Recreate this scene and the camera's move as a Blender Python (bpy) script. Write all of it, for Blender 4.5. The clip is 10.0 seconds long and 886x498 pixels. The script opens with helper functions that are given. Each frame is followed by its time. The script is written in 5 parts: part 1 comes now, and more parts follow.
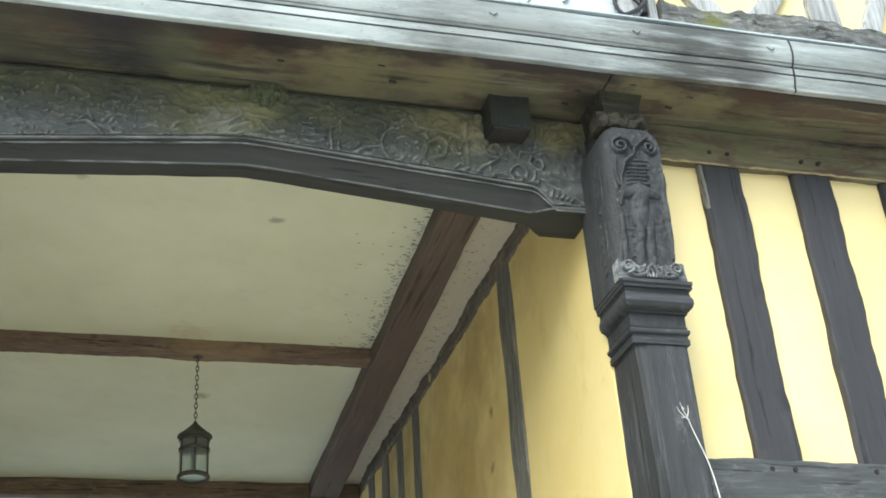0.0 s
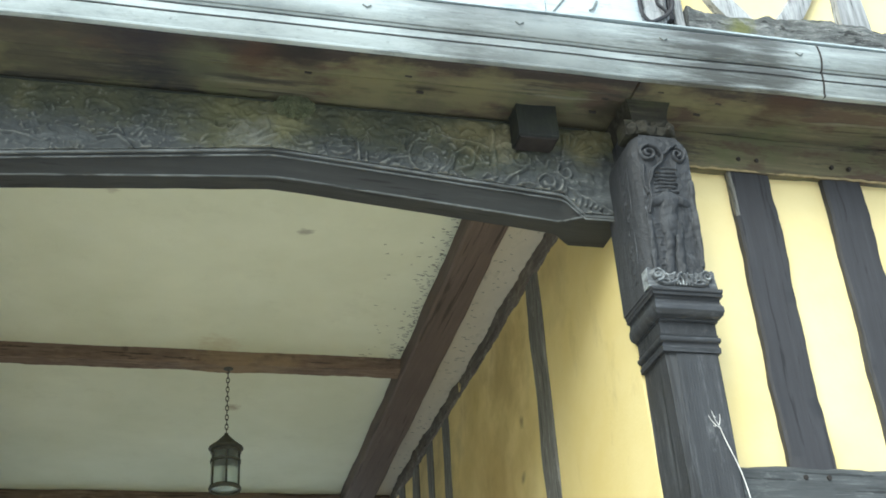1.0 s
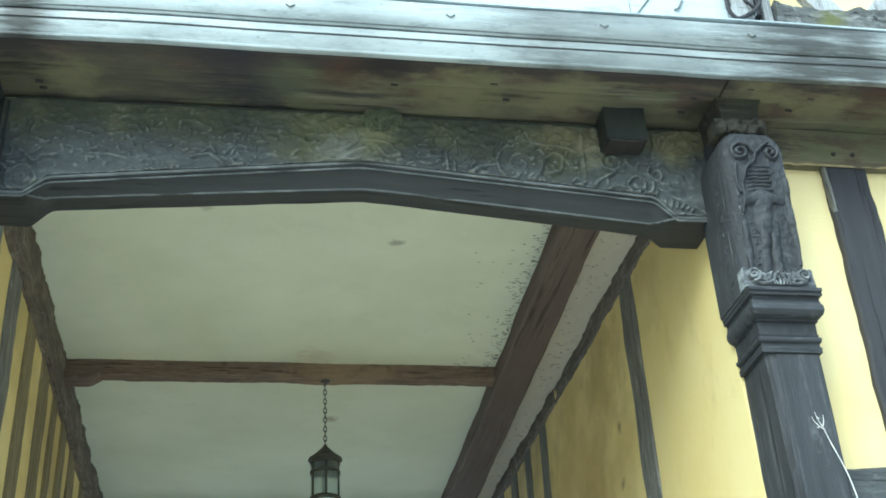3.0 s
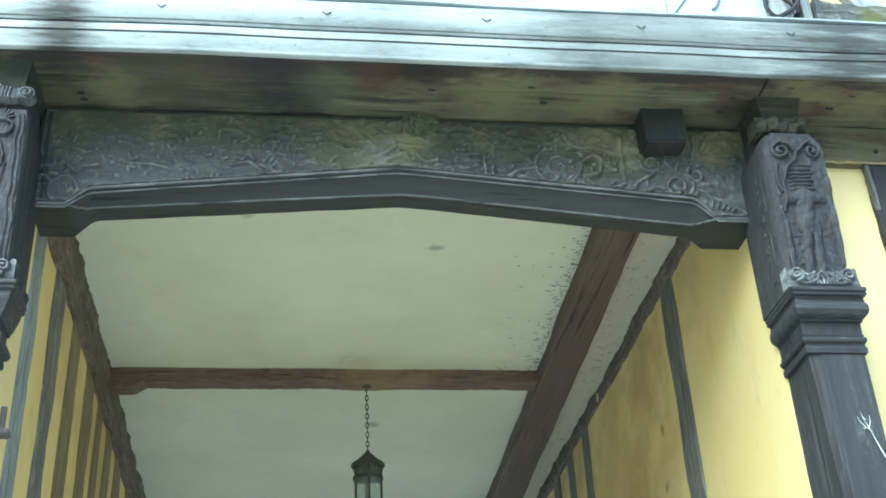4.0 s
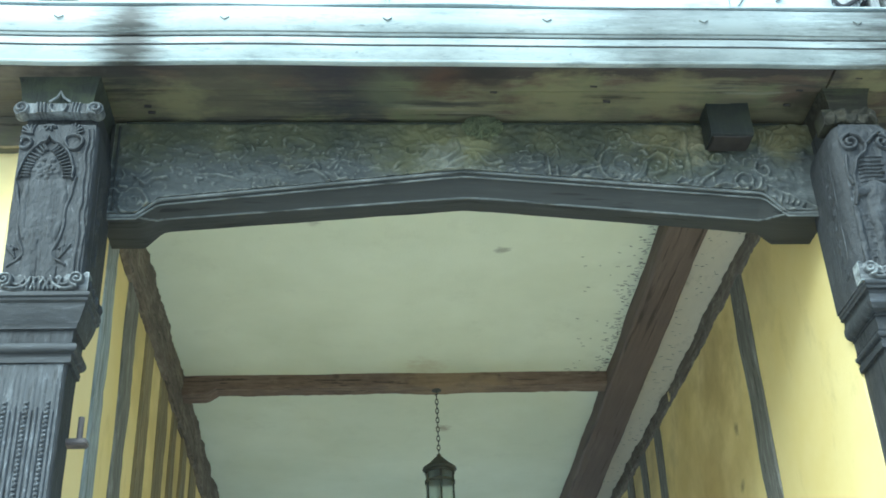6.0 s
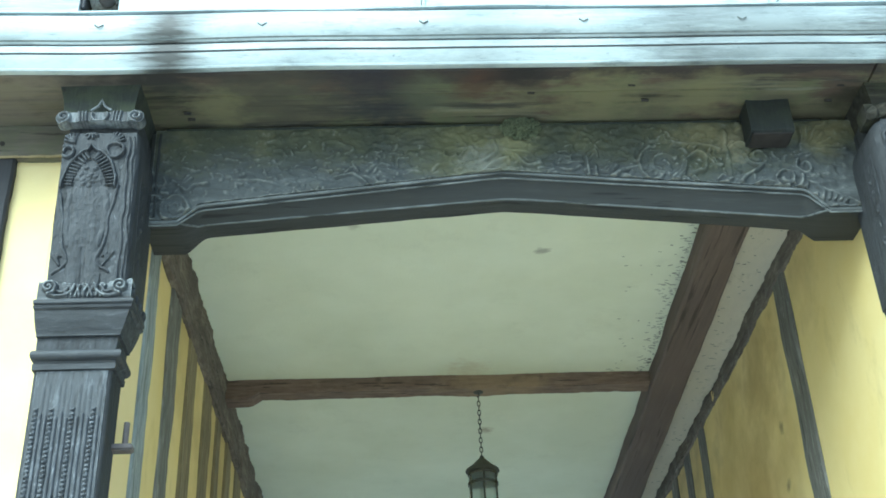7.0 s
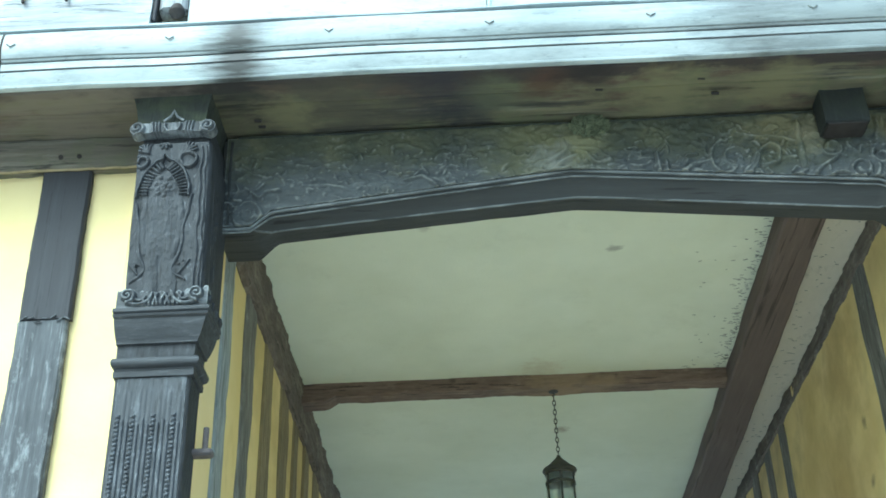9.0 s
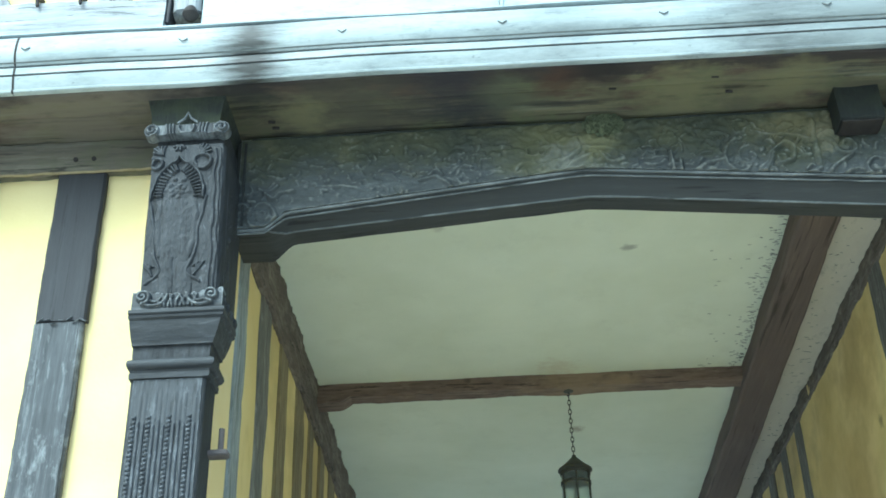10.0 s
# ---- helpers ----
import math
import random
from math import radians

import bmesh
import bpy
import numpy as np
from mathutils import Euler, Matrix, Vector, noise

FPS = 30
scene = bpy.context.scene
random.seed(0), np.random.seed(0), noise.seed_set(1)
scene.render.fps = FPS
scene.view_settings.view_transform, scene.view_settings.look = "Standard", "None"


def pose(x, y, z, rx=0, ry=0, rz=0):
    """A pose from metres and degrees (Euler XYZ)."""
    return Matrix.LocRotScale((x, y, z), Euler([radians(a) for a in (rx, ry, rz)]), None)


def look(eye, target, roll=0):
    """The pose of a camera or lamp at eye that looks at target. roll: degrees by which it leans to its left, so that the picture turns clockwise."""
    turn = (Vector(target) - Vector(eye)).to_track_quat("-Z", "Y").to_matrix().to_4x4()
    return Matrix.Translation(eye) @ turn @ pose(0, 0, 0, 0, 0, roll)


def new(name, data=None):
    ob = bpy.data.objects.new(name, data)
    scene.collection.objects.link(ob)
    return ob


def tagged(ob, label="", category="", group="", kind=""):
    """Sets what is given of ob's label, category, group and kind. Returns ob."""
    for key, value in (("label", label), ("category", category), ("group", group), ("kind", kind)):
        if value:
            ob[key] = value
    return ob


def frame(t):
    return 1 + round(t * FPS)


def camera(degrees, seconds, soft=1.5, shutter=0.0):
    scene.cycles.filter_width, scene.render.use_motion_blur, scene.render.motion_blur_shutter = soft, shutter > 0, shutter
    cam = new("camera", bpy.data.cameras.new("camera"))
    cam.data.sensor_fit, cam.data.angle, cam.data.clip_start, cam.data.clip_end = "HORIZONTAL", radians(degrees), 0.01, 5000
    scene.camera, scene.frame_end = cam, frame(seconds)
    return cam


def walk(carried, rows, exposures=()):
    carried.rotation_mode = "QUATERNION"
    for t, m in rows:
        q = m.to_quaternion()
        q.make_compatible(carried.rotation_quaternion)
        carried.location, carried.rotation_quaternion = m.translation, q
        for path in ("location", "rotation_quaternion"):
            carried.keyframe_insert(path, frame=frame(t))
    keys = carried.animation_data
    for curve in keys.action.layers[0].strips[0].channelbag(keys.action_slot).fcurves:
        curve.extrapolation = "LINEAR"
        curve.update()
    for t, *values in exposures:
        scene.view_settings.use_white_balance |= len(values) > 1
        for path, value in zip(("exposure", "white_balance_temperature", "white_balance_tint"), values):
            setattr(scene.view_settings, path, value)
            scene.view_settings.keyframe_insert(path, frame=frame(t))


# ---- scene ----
EYE = 1.6  # the camera's height over the street
cam = camera(40.24, 10.0, soft=1.7)
walk(cam, [
    (0, pose(0, 0, EYE, 119.302, 3.738, -14.912)),
    (0.5, pose(0, 0, EYE, 119.718, 3.647, -14.315)),
    (1, pose(0, 0, EYE, 119.865, 3.548, -13.463)),
    (1.5, pose(0, 0, EYE, 119.961, 3.425, -12.570)),
    (2, pose(0, 0, EYE, 120.084, 3.359, -11.360)),
    (2.5, pose(0, 0, EYE, 120.283, 3.170, -10.027)),
    (4, pose(0, 0, EYE, 120.827, 2.738, -6.767)),
    (4.5, pose(0, 0, EYE, 120.859, 2.666, -5.909)),
    (5, pose(0, 0, EYE, 120.893, 2.557, -4.996)),
    (5.5, pose(0, 0, EYE, 120.997, 2.474, -4.213)),
    (7, pose(0, 0, EYE, 121.294, 2.133, -1.280)),
    (7.5, pose(0, 0, EYE, 121.328, 1.968, -0.300)),
    (8, pose(0, 0, EYE, 121.377, 1.848, 0.535)),
    (8.5, pose(0, 0, EYE, 121.434, 1.753, 1.449)),
    (9, pose(0, 0, EYE, 121.446, 1.584, 2.344)),
    (9.5, pose(0, 0, EYE, 121.466, 1.528, 2.825)),
    (10, pose(0, 0, EYE, 121.469, 1.507, 3.078)),
], exposures=[(0, 0.55, 5950, -1), (1.0, 0.54, 5700, -4), (2.5, 0.53, 5300, -10), (4.0, 0.74, 5150, -12), (5.0, 0.80, 5100, -13), (7.0, 0.81, 5030, -14), (10, 0.62, 5000, -14)])

# ---- light: an overcast day, the brightest sky behind the camera ----
world = bpy.data.worlds.new("sky")
scene.world = world
world.use_nodes = True
wn = world.node_tree.nodes
sky = wn.new("ShaderNodeTexSky")
sky.sky_type, sky.sun_disc = "NISHITA", False
sky.sun_elevation, sky.sun_rotation = radians(43), radians(216)
sky.air_density, sky.dust_density, sky.ozone_density = 1.2, 4.0, 1.0
wn["Background"].inputs["Strength"].default_value = 0.15
world.node_tree.links.new(sky.outputs[0], wn["Background"].inputs["Color"])
sun = new("sun", bpy.data.lights.new("sun", "SUN"))
sun.data.energy, sun.data.angle, sun.data.color = 2.6, radians(50), (1.0, 0.98, 0.95)
sun.matrix_world = look((-4.9, -6.8, 7.9), (0, 0, 0))


# ---- materials ----
def nodes(name, rough=0.7, metal=0.0):
    m = bpy.data.materials.new(name)
    m.use_nodes = True
    b = m.node_tree.nodes["Principled BSDF"]
    b.inputs["Roughness"].default_value, b.inputs["Metallic"].default_value = rough, metal
    return m, m.node_tree, b


def tex(nt, scale, detail=6.0, stretch=(1, 1, 1), rough=0.6, spin=(0, 0, 0), world_space=True, voronoi=False):
    """A noise or cell texture over world or object coordinates."""
    if world_space:
        src = nt.nodes.new("ShaderNodeNewGeometry").outputs["Position"]
    else:
        src = nt.nodes.new("ShaderNodeTexCoord").outputs["Object"]
    mp = nt.nodes.new("ShaderNodeMapping")
    mp.inputs["Scale"].default_value = stretch
    mp.inputs["Rotation"].default_value = spin
    nt.links.new(src, mp.inputs["Vector"])
    n = nt.nodes.new("ShaderNodeTexVoronoi" if voronoi else "ShaderNodeTexNoise")
    n.inputs["Scale"].default_value = scale
    if not voronoi:
        n.inputs["Detail"].default_value, n.inputs["Roughness"].default_value = detail, rough
    nt.links.new(mp.outputs[0], n.inputs["Vector"])
    return n.outputs[0]


def ramp(nt, src, *stops):
    r = nt.nodes.new("ShaderNodeValToRGB")
    e = r.color_ramp.elements
    while len(e) < len(stops):
        e.new(0.5)
    for el, (p, c) in zip(e, stops):
        el.position = p
        el.color = (*c, 1) if isinstance(c, tuple) else (c, c, c, 1)
    nt.links.new(src, r.inputs[0])
    return r.outputs[0]


def mix(nt, fac, a, b, mode="MIX"):
    n = nt.nodes.new("ShaderNodeMix")
    n.data_type, n.blend_type = "RGBA", mode
    for sock, v in ((n.inputs[0], fac), (n.inputs[6], a), (n.inputs[7], b)):
        if isinstance(v, (int, float)):
            sock.default_value = v
        elif isinstance(v, tuple):
            sock.default_value = (*v, 1)
        else:
            nt.links.new(v, sock)
    return n.outputs[2]


def bump(nt, b, src, strength, distance=0.01):
    n = nt.nodes.new("ShaderNodeBump")
    n.inputs["Strength"].default_value, n.inputs["Distance"].default_value = strength, distance
    nt.links.new(src, n.inputs["Height"])
    nt.links.new(n.outputs[0], b.inputs["Normal"])


def wood(name, dark, mid, light, axis, rough=0.75, moss=None, worn=0.62, grain=1.0, depth=0.006, edge=0.0, blot=0.55, run=0.9, grown=0.47, pit=0.0):
    """Timber with its grain along an axis: streaks, checks, weathered patches, worn arrises and, where given, moss."""
    m, nt, b = nodes(name, rough)
    st = [14.0, 14.0, 14.0]
    st["xyz".index(axis)] = run
    fine = tex(nt, 3.2 * grain, 8, tuple(st), 0.7)
    broad = tex(nt, 2.3, 5)
    patch = tex(nt, 5.0, 8, tuple(1 + v * 0.12 for v in st), 0.75)
    c = ramp(nt, fine, (0.3, dark), (0.55, mid), (0.78, light))
    c = mix(nt, ramp(nt, broad, (0.35, 0.0), (0.7, blot)), c, dark)
    c = mix(nt, ramp(nt, patch, (worn, 0.0), (worn + 0.14, 0.6)), c, light)
    crack = tex(nt, 2.1 * grain, 10, tuple(v * (1.9 if v > 5 else 1.0) for v in st), 0.62, (0.05, 0.04, 0.06))
    c = mix(nt, ramp(nt, crack, (0.36, 0.85), (0.43, 0.0)), c, tuple(v * 0.35 for v in dark))
    if moss:
        c = mix(nt, ramp(nt, tex(nt, 3.4, 9, (1, 1, 1.6), 0.72), (grown, 0.0), (grown + 0.15, 0.85)), c, moss)
    if edge:
        geo = nt.nodes.new("ShaderNodeNewGeometry")
        rub = nt.nodes.new("ShaderNodeMath")
        rub.operation = "MULTIPLY_ADD"
        rub.inputs[1].default_value = 0.30
        nt.links.new(tex(nt, 30, 6), rub.inputs[0])
        nt.links.new(geo.outputs["Pointiness"], rub.inputs[2])
        c = mix(nt, ramp(nt, rub.outputs[0], (0.69, 0.0), (0.80, edge)), c, tuple(min(0.6, v * 1.5) for v in light))
    nt.links.new(c, b.inputs["Base Color"])
    rough_face = mix(nt, 0.4, fine, patch)
    if pit:
        rough_face = mix(nt, pit, rough_face, tex(nt, 38, 8, (1, 1, 1), 0.72))
    bump(nt, b, rough_face, 0.8, depth)
    return m


def plaster(name, base, blot, stain, rough=0.85, amount=0.35, scale=1.6):
    m, nt, b = nodes(name, rough)
    c = mix(nt, ramp(nt, tex(nt, scale, 7), (0.38, 0.0), (0.72, 1.0)), base, blot)
    c = mix(nt, ramp(nt, tex(nt, 4.2, 9, (1, 1, 0.5), 0.7), (0.56, 0.0), (0.8, amount)), c, stain)
    nt.links.new(c, b.inputs["Base Color"])
    bump(nt, b, mix(nt, 0.5, tex(nt, 9, 6), tex(nt, 70, 3)), 0.35, 0.006)
    return m


BLACK = {a: wood("black_stained_oak_" + a, (0.032, 0.031, 0.035), (0.043, 0.042, 0.048), (0.066, 0.067, 0.073), a, 0.72, worn=0.70, blot=0.6, grain=0.7, run=0.6) for a in "xyz"}
WEATHERED = wood("weathered_black_oak", (0.032, 0.033, 0.037), (0.095, 0.099, 0.108), (0.38, 0.40, 0.41), "z", 0.65, worn=0.54, run=0.8)


WEATHERED_X = wood("weathered_black_oak_rail", (0.040, 0.042, 0.044), (0.080, 0.085, 0.088), (0.22, 0.235, 0.235), "x", 0.7, worn=0.56)


def mossy_carving():
    m, nt, b = nodes("mossy_carved_oak", 0.8)
    fine = tex(nt, 3.0, 8, (1.2, 9, 6), 0.7)
    c = ramp(nt, fine, (0.3, (0.042, 0.045, 0.046)), (0.56, (0.078, 0.083, 0.084)), (0.8, (0.19, 0.20, 0.198)))
    geo = nt.nodes.new("ShaderNodeNewGeometry")
    sep = nt.nodes.new("ShaderNodeSeparateXYZ")
    nt.links.new(geo.outputs["Position"], sep.inputs[0])
    high = nt.nodes.new("ShaderNodeMapRange")
    high.inputs["From Min"].default_value, high.inputs["From Max"].default_value = 4.30, 4.64
    nt.links.new(sep.outputs["Z"], high.inputs["Value"])
    grown = nt.nodes.new("ShaderNodeMath")
    grown.operation = "MULTIPLY_ADD"
    nt.links.new(high.outputs[0], grown.inputs[0])
    grown.inputs[1].default_value = 0.45
    nt.links.new(tex(nt, 2.2, 10, (1, 1, 1.8), 0.74), grown.inputs[2])
    moss = ramp(nt, tex(nt, 5, 7), (0.35, (0.050, 0.055, 0.038)), (0.55, (0.086, 0.088, 0.050)), (0.74, (0.19, 0.168, 0.092)))
    c = mix(nt, ramp(nt, grown.outputs[0], (0.62, 0.0), (0.82, 0.9)), c, moss)
    rub = nt.nodes.new("ShaderNodeMath")
    rub.operation = "MULTIPLY_ADD"
    rub.inputs[1].default_value = 0.30
    nt.links.new(tex(nt, 26, 6), rub.inputs[0])
    nt.links.new(geo.outputs["Pointiness"], rub.inputs[2])
    c = mix(nt, ramp(nt, rub.outputs[0], (0.675, 0.0), (0.78, 0.7)), c, (0.31, 0.31, 0.28))
    nt.links.new(c, b.inputs["Base Color"])
    bump(nt, b, mix(nt, 0.5, fine, tex(nt, 60, 6)), 0.8, 0.006)
    return m


CARVED_MOSS = mossy_carving()
CARVED = wood("carved_black_oak", (0.029, 0.0295, 0.0290), (0.040, 0.0408, 0.0402), (0.066, 0.068, 0.067), "x", 0.74, worn=0.68, grain=0.6, run=0.6)
BROWN = {"x": wood("brown_oak_x", (0.092, 0.062, 0.047), (0.200, 0.142, 0.106), (0.33, 0.25, 0.18), "x", 0.85, worn=0.55, run=1.6), "y": wood("brown_oak_y", (0.100, 0.074, 0.064), (0.138, 0.103, 0.090), (0.185, 0.146, 0.128), "y", 0.85, worn=0.66, run=0.7, grain=0.6)}
CARVED_WORN = wood("worn_grey_oak", (0.07, 0.073, 0.073), (0.14, 0.147, 0.147), (0.30, 0.31, 0.31), "x", 0.7, worn=0.52)
POST_WOOD = wood("post_black_oak", (0.025, 0.0256, 0.0285), (0.045, 0.0464, 0.0515), (0.115, 0.120, 0.130), "z", 0.66, worn=0.68, depth=0.016, pit=0.55, blot=0.85, run=2.6)
POST_WORN = wood("post_worn_oak", (0.045, 0.046, 0.049), (0.095, 0.098, 0.104), (0.33, 0.345, 0.355), "z", 0.7, worn=0.54, edge=0.4)
POST_RUBBED = wood("post_rubbed_oak", (0.026, 0.0268, 0.0300), (0.048, 0.0500, 0.0560), (0.17, 0.178, 0.190), "x", 0.60, worn=0.60, depth=0.009, pit=0.4, blot=0.7, run=2.2)
SCUFFED = wood("scuffed_post_oak", (0.024, 0.0245, 0.027), (0.050, 0.051, 0.056), (0.19, 0.197, 0.207), "z", 0.64, worn=0.60, blot=0.85, run=1.3, grain=0.45, depth=0.010, pit=0.4)
VOLUTE = wood("bleached_volute_oak", (0.045, 0.0465, 0.050), (0.105, 0.109, 0.116), (0.38, 0.40, 0.41), "x", 0.70, worn=0.56, edge=0.75, pit=0.3)
FLUTED = wood("post_fluted_oak", (0.030, 0.0315, 0.036), (0.062, 0.066, 0.075), (0.24, 0.255, 0.275), "z", 0.62, worn=0.60, edge=0.7, run=3.0)
POST_CARVED = wood("post_carved_oak", (0.026, 0.0268, 0.0300), (0.049, 0.0508, 0.0565), (0.13, 0.136, 0.146), "z", 0.64, worn=0.70, edge=0.55, depth=0.014, pit=0.5, blot=0.8, run=3.0)
BLOCK_WOOD = wood("block_dark_oak", (0.010, 0.011, 0.010), (0.020, 0.022, 0.019), (0.055, 0.058, 0.050), "z", 0.8, moss=(0.028, 0.032, 0.020), depth=0.012)
BRACKET_WOOD = wood("green_black_oak", (0.020, 0.022, 0.019), (0.038, 0.042, 0.034), (0.095, 0.100, 0.078), "z", 0.85, moss=(0.052, 0.058, 0.032), depth=0.012)
BROWN_BRACKET = wood("mossy_brown_bracket_oak", (0.018, 0.016, 0.012), (0.040, 0.036, 0.025), (0.12, 0.105, 0.075), "x", 0.88, moss=(0.050, 0.050, 0.024), depth=0.014)
PALE_STUD = wood("pale_bleached_stud", (0.15, 0.162, 0.164), (0.36, 0.39, 0.395), (0.56, 0.60, 0.60), "z", 0.78, worn=0.54, run=1.2)
SILVER_Z = wood("silvered_oak_upright", (0.17, 0.17, 0.175), (0.47, 0.48, 0.49), (0.60, 0.62, 0.64), "z", 0.8)
GREYPLATE = wood("dusty_oak", (0.070, 0.057, 0.046), (0.145, 0.118, 0.095), (0.30, 0.26, 0.215), "y", 0.88, worn=0.5)
PLATE_RIGHT = wood("plaster_smeared_oak", (0.085, 0.073, 0.062), (0.175, 0.150, 0.127), (0.36, 0.33, 0.285), "y", 0.88, worn=0.5)
WALL_PLATE = wood("grey_brown_plate_oak", (0.105, 0.092, 0.074), (0.185, 0.166, 0.130), (0.30, 0.275, 0.22), "x", 0.86, moss=(0.135, 0.135, 0.080), worn=0.58, grain=0.7, run=1.2)
BROWNSTUD = wood("muddy_brown_stud", (0.125, 0.100, 0.056), (0.245, 0.198, 0.108), (0.42, 0.34, 0.18), "z", 0.85, worn=0.54, run=1.2)
GREYSTUD = wood("dusty_oak_stud", (0.098, 0.094, 0.082), (0.195, 0.187, 0.168), (0.40, 0.40, 0.38), "z", 0.8, worn=0.56, run=1.6)
SOFFIT = wood("mossy_soffit_oak", (0.098, 0.086, 0.055), (0.155, 0.138, 0.082), (0.25, 0.222, 0.130), "x", 0.85, moss=(0.118, 0.124, 0.062), worn=0.60, grain=0.6, blot=0.5)
SILVER = wood("silvered_oak", (0.26, 0.26, 0.265), (0.52, 0.54, 0.55), (0.70, 0.72, 0.74), "x", 0.8)
MOSSY = wood("mossy_sill_oak", (0.030, 0.031, 0.032), (0.185, 0.190, 0.185), (0.50, 0.51, 0.50), "x", 0.9, moss=(0.12, 0.125, 0.045), depth=0.03, run=2.4, worn=0.55, blot=0.45, grown=0.56, grain=0.75)
YELLOW = plaster("yellow_limewash", (0.82, 0.665, 0.315), (0.87, 0.74, 0.41), (0.70, 0.54, 0.23), amount=0.18)
YELLOW_PASSAGE = plaster("passage_yellow_limewash", (0.74, 0.59, 0.24), (0.80, 0.67, 0.33), (0.38, 0.28, 0.12), amount=0.5)
CEILING = plaster("ceiling_plaster", (0.69, 0.71, 0.57), (0.79, 0.81, 0.68), (0.54, 0.55, 0.43), amount=0.4, scale=1.3)


def stain_or_light(material, centre, radius, colour, speck=30):
    """A ragged patch of colour on a surface: a real stain, or light and shade painted in."""
    nt = material.node_tree
    b = nt.nodes["Principled BSDF"]
    old = b.inputs["Base Color"].links[0].from_socket
    geo = nt.nodes.new("ShaderNodeNewGeometry")
    add = nt.nodes.new("ShaderNodeVectorMath")
    add.operation = "DISTANCE"
    nt.links.new(geo.outputs["Position"], add.inputs[0])
    add.inputs[1].default_value = centre
    away = nt.nodes.new("ShaderNodeMath")
    away.operation = "MULTIPLY_ADD"
    away.inputs[1].default_value = 0.5 / radius
    nt.links.new(add.outputs["Value"], away.inputs[0])
    nt.links.new(tex(nt, speck, 6, (0.6, 1, 1)), away.inputs[2])
    nt.links.new(mix(nt, ramp(nt, away.outputs[0], (0.62, 0.75), (0.95, 0.0)) if speck > 10 else ramp(nt, away.outputs[0], (0.45, 0.8), (1.0, 0.0)), old, colour), b.inputs["Base Color"])


def jetty_stains(material):
    """Old water damage on the jetty boards: rust-brown and black drifts along the grain. A ragged near-black band
    follows the gutter edge.
    """
    nt = material.node_tree
    b = nt.nodes["Principled BSDF"]
    c = b.inputs["Base Color"].links[0].from_socket
    sep = nt.nodes.new("ShaderNodeSeparateXYZ")
    nt.links.new(nt.nodes.new("ShaderNodeNewGeometry").outputs["Position"], sep.inputs[0])
    rust = ramp(nt, tex(nt, 1.7, 8, (0.8, 2.2, 2.2), 0.62, (0, 0, 0.06)), (0.51, 0.0), (0.57, 0.8))
    c = mix(nt, rust, c, (0.084, 0.054, 0.042))
    streak = ramp(nt, tex(nt, 5.0, 9, (0.30, 2.4, 2.4), 0.66), (0.55, 0.0), (0.61, 0.8))
    c = mix(nt, streak, c, (0.042, 0.038, 0.033))
    pale = ramp(nt, tex(nt, 6.5, 8, (0.22, 2.6, 2.6), 0.6, (0, 0, 0.03)), (0.60, 0.0), (0.67, 0.6))
    c = mix(nt, pale, c, (0.205, 0.198, 0.140))
    edge = nt.nodes.new("ShaderNodeMath")
    edge.operation = "MULTIPLY_ADD"
    edge.inputs[1].default_value, edge.inputs[2].default_value = -3.6, 3.6 * 3.70
    nt.links.new(sep.outputs["Y"], edge.inputs[0])
    front_band = nt.nodes.new("ShaderNodeMath")
    front_band.operation = "ADD"
    nt.links.new(edge.outputs[0], front_band.inputs[0])
    nt.links.new(tex(nt, 2.6, 9, (0.7, 2.0, 2.0), 0.7), front_band.inputs[1])
    c = mix(nt, ramp(nt, front_band.outputs[0], (0.45, 0.0), (0.53, 0.9)), c, (0.043, 0.033, 0.031))
    nt.links.new(c, b.inputs["Base Color"])


jetty_stains(SOFFIT)
for sx, sy, sr, col in ((-0.12, 3.76, 0.30, (0.030, 0.028, 0.036)), (0.0, 3.90, 0.22, (0.030, 0.029, 0.034)), (-0.50, 3.80, 0.40, (0.075, 0.068, 0.050)), (0.15, 3.80, 0.20, (0.100, 0.105, 0.066)), (0.34, 3.72, 0.16, (0.070, 0.036, 0.024)), (0.50, 3.67, 0.18, (0.018, 0.016, 0.016)), (-0.9, 3.70, 0.22, (0.026, 0.024, 0.022)), (1.86, 3.88, 0.13, (0.034, 0.033, 0.020)), (2.58, 3.70, 0.20, (0.060, 0.033, 0.022))):
    stain_or_light(SOFFIT, (sx, sy, 4.635), sr, col, 11)
stain_or_light(SOFFIT, (-1.55, 3.80, 4.635), 0.55, (0.185, 0.158, 0.122), 11)
for sx, sy, sr in ((0.82, 3.86, 0.26), (1.25, 3.84, 0.24), (2.08, 3.74, 0.22), (2.35, 3.80, 0.20), (-0.70, 3.88, 0.16)):
    stain_or_light(SOFFIT, (sx, sy, 4.635), sr, (0.195, 0.176, 0.092), 14)
stain_or_light(CEILING, (0.71, 5.015, 4.63), 0.05, (0.33, 0.32, 0.27))
stain_or_light(CEILING, (0.548, 7.24, 4.63), 0.07, (0.36, 0.31, 0.22))
stain_or_light(CEILING, (0.40, 6.32, 4.63), 0.16, (0.60, 0.56, 0.43))
stain_or_light(BROWN["x"], (0.55, 6.40, 4.60), 0.42, (0.27, 0.195, 0.120), 14)
stain_or_light(BROWN["x"], (0.83, 6.40, 4.61), 0.025, (0.06, 0.045, 0.035), 12)
stain_or_light(BROWN["x"], (-0.12, 6.40, 4.62), 0.030, (0.06, 0.045, 0.035), 12)
